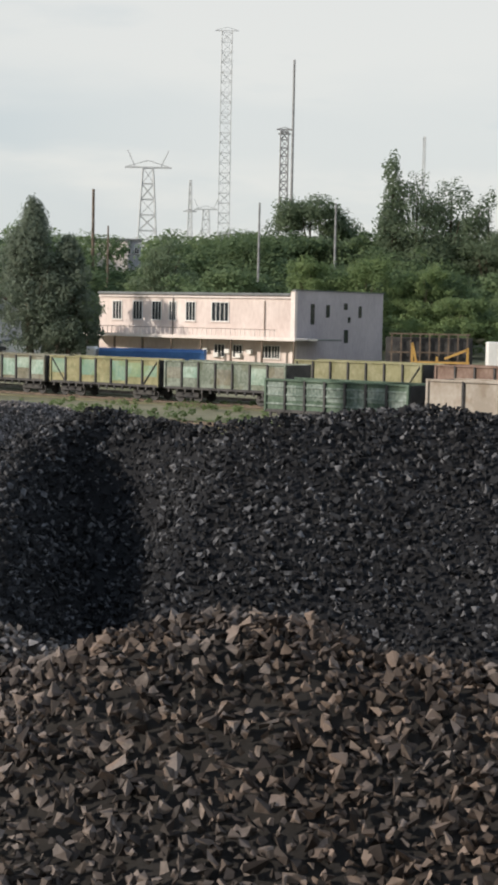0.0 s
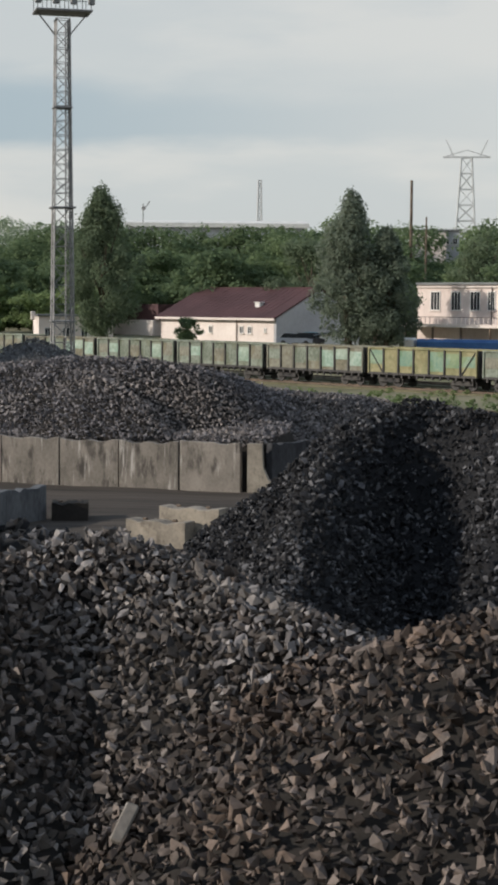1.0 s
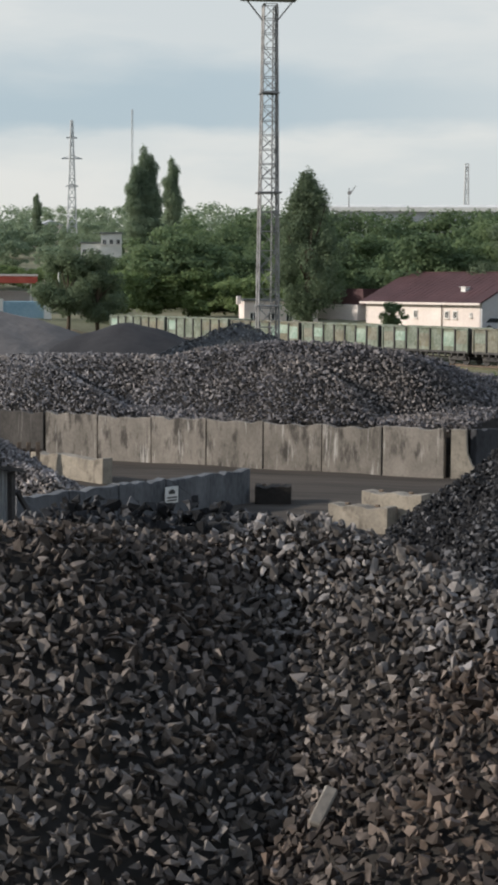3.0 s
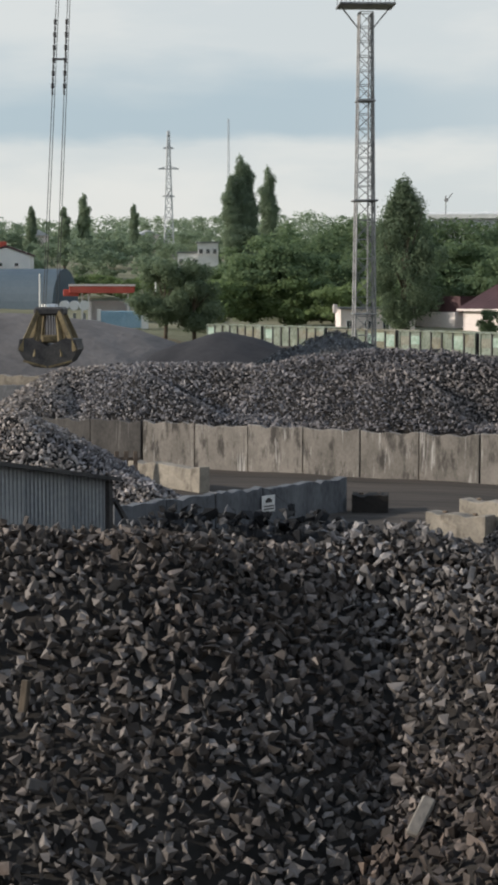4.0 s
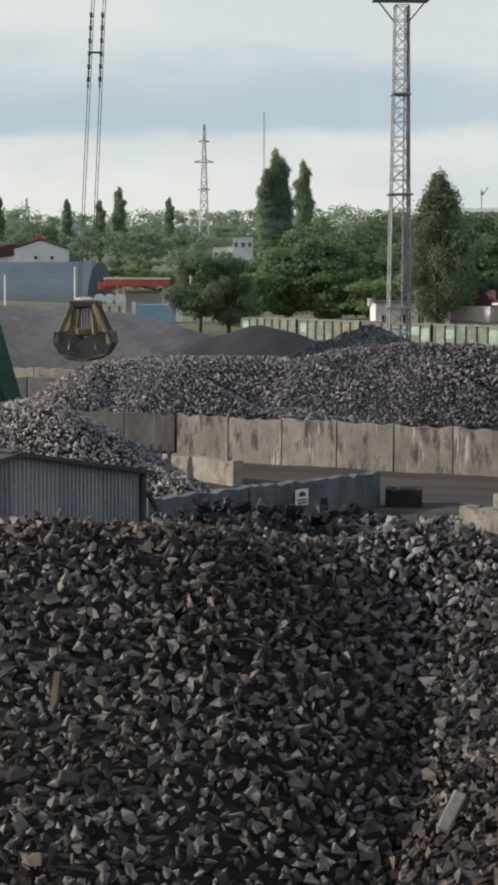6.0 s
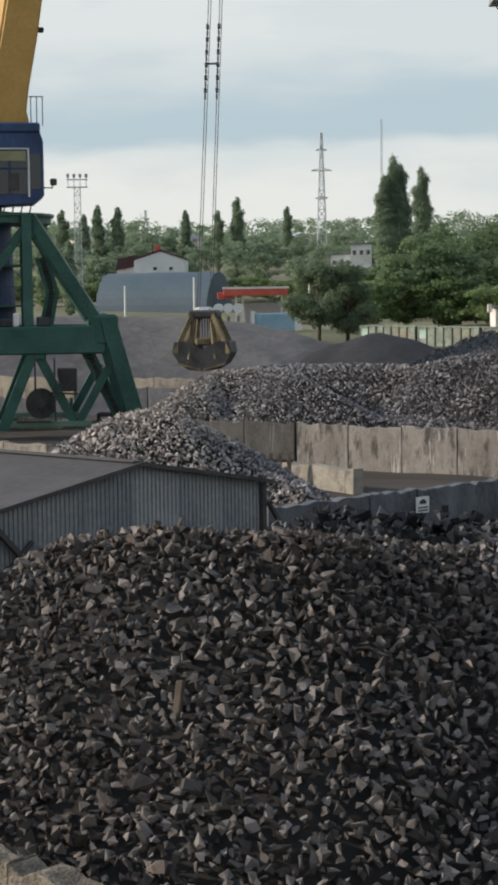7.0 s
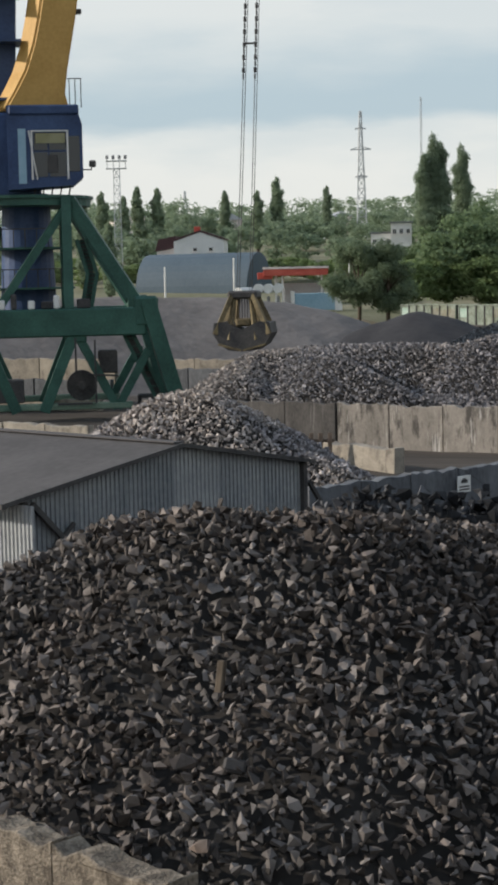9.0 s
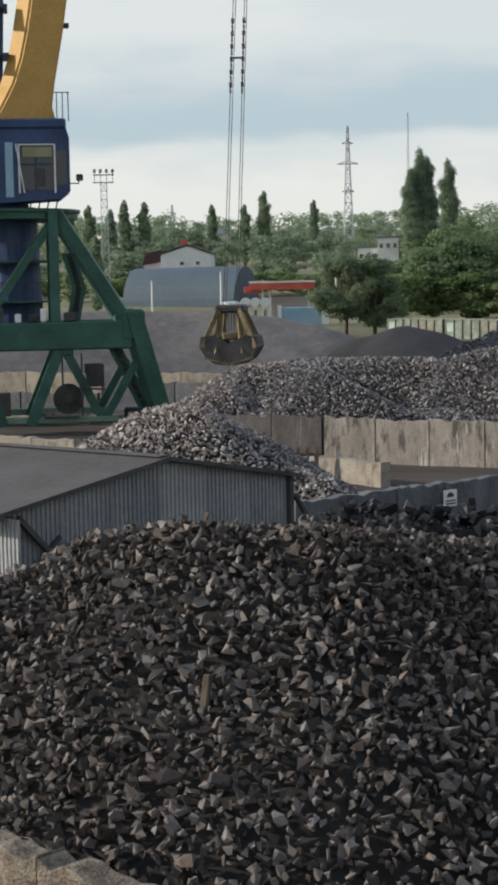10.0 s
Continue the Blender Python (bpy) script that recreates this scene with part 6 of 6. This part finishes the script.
def tree(kind, b, d, h, material, label, leaf=0.5, count=1500, z=None, variant=0):
    key = (kind, h, material.name, variant)
    p = spot(b, d)
    zz = land_z(p) if z is None else z
    m = pose(p.x, p.y, zz, 0, 0, (b * 77 + d) % 360)
    if key in TREE_CACHE:
        ob = copy_thing(TREE_CACHE[key], m)
        ob["label"] = label
        return ob
    t = thing("tree", label, "tree")
    part("trunk", trunk_mesh(h, h * 0.022 + 0.05, variant + 3, h * (0.06 if kind == "poplar" else 0.2)), M_BARK, t)
    v = leaf_cloud(tree_blobs(kind, h, variant + 11), int(count * 3.4), leaf * 0.64, variant + 5)
    cr = new("crown", cloud_mesh("crown", v, material))
    cr.parent = t
    t.matrix_world = m
    TREE_CACHE[key] = t
    return t


# single trees that stand out
tree("oval", 7.15, 183, 17.6, M_LEAF_SILVER, "tall silvery-green tree beside the white shed", 0.41, 6120)
tree("oval", 5.95, 182, 14.0, M_LEAF_SILVER, "second broad-leaved tree with a spreading crown beside the shed", 0.41, 5200, variant=1)
tree("broad", 6.3, 214, 12.0, M_LEAF, "round green tree beside the office", 0.41, 4080)
tree("broad", 8.4, 236, 14.0, M_LEAF_DARK, "dark green tree behind the hall", 0.45, 3740)
tree("oval", 15.2, 200, 18.8, M_LEAF_DARK, "dense upright dark green tree behind the train", 0.38, 9000)
tree("broad", 12.4, 205, 4.0, M_LEAF, "small open shrub before the hall", 0.33, 850)
tree("broad", 23.0, 218, 10.5, M_LEAF_DARK, "round dark tree with a bare trunk by the road", 0.37, 5440)
tree("broad", 22.05, 218, 11.5, M_LEAF_DARK, "round dark tree with a bare trunk by the road", 0.37, 5100, variant=1)
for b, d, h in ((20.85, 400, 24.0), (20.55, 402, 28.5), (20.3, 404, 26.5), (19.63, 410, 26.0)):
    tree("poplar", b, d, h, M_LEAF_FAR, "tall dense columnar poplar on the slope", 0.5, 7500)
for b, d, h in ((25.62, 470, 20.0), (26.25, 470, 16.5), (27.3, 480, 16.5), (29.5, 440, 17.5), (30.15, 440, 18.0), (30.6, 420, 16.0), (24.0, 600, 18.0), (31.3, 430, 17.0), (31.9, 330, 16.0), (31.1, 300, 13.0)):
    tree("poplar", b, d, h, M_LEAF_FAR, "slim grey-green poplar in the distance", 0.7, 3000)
tree("poplar", -4.5, 310, 32.0, M_LEAF_DARK, "slim pointed poplar above the wood", 0.7, 2200)
tree("tall", -5.3, 312, 29.0, M_LEAF_DARK, "tall dark tree above the wood", 0.57, 4420)
tree("tall", -6.4, 312, 28.0, M_LEAF_DARK, "tall dark tree above the wood", 0.57, 4420, variant=1)
tree("tall", -7.6, 308, 26.0, M_LEAF_DARK, "tall dark tree above the wood", 0.57, 4420, variant=2)
tree("tall", -9.0, 305, 24.0, M_LEAF_DARK, "tall dark tree above the wood", 0.57, 4420, variant=1)
tree("broad", -1.85, 330, 24.5, M_LEAF_DARK, "large round tree crown above the wood", 0.61, 9000)
tree("broad", -2.7, 322, 17.0, M_LEAF_DARK, "round tree in the wood behind the office", 0.6, 5000)
tree("broad", -1.3, 324, 17.0, M_LEAF_DARK, "round tree in the wood behind the office", 0.6, 5000)
tree("tall", 3.2, 280, 14.0, M_LEAF_DARK, "ragged upright tree behind the office", 0.49, 2040)
tree("tall", 2.75, 280, 17.0, M_LEAF_DARK, "ragged upright tree behind the office", 0.49, 2040)
tree("broad", 0.3, 300, 18.0, M_LEAF, "green tree behind the office", 0.49, 3400)
tree("broad", -5.6, 240, 12.5, M_LEAF_BRIGHT, "bright yellow-green tree behind the rack", 0.41, 4080, variant=1)
tree("broad", -3.7, 240, 13.5, M_LEAF_BRIGHT, "bright yellow-green tree by the office", 0.41, 4080)
tree("broad", -1.9, 243, 13.5, M_LEAF_BRIGHT, "bright yellow-green tree behind the office", 0.45, 4420, variant=1)
tree("broad", -6.8, 230, 9.0, M_LEAF_BRIGHT, "bright green shrub-like tree by the rack", 0.37, 3400, variant=2)
tree("broad", 8.6, 250, 16.0, M_LEAF, "full green tree behind the hall", 0.45, 4080, variant=2)


def wood(name, label, spots, material, leaf, count, seed):
    r = random.Random(seed)
    vs = []
    for b, d, h in spots:
        p = spot(b, d)
        kind = "tall" if r.random() < 0.25 else "broad"
        v = leaf_cloud(tree_blobs(kind, h, r.random()), count * 2, leaf * 0.8 * math.sqrt(h / 11), r.randrange(10 ** 6))
        v = v * np.array([1.35, 1.35, 1.0]) + np.array([p.x, p.y, land_z(p) - h * 0.12])
        vs.append(v)
    me = cloud_mesh(name, np.concatenate(vs), material)
    return tagged(new(name, me), label, "woodland", "", "stuff")


rw = random.Random(5)
belt = [(b, rw.uniform(245, 300), rw.uniform(10.5, 14.5)) for b in np.arange(-14, 21, 0.62)]
belt += [(b, rw.uniform(300, 350), rw.uniform(18, 21.5) if b < 8 else rw.uniform(17, 19.5)) for b in np.arange(-14, 20, 0.7)]
belt += [(b, rw.uniform(300, 330), rw.uniform(18, 23)) for b in np.arange(-14, 0.5, 0.8)]
belt = [(b, d, h * 0.62 if 3.3 < b < 5.4 else h) for b, d, h in belt]
wood("tree_belt", "dense belt of green broad-leaved trees behind the buildings", belt, M_LEAF, 0.46, 2450, 1)
edge = [(b, rw.uniform(226, 240), rw.uniform(5, 8)) for b in np.arange(-14, -4.6, 0.7)] + [(b, rw.uniform(236, 246), rw.uniform(7, 10)) for b in np.arange(16.2, 21.6, 0.6)] + [(b, rw.uniform(330, 350), rw.uniform(4, 6)) for b in np.arange(22, 37, 0.45)]
wood("undergrowth", "lighter green bushes along the wood's edge", edge, M_LEAF_BRIGHT, 0.42, 1500, 2)
weeds = [(b + rw.uniform(-0.2, 0.2), rw.uniform(112, 142), rw.uniform(0.3, 0.7)) for b in np.arange(-8, 12, 0.07)]
wood("weeds", "tufts of rough green weeds along the railway", weeds, M_LEAF_BRIGHT, 0.6, 40, 6)
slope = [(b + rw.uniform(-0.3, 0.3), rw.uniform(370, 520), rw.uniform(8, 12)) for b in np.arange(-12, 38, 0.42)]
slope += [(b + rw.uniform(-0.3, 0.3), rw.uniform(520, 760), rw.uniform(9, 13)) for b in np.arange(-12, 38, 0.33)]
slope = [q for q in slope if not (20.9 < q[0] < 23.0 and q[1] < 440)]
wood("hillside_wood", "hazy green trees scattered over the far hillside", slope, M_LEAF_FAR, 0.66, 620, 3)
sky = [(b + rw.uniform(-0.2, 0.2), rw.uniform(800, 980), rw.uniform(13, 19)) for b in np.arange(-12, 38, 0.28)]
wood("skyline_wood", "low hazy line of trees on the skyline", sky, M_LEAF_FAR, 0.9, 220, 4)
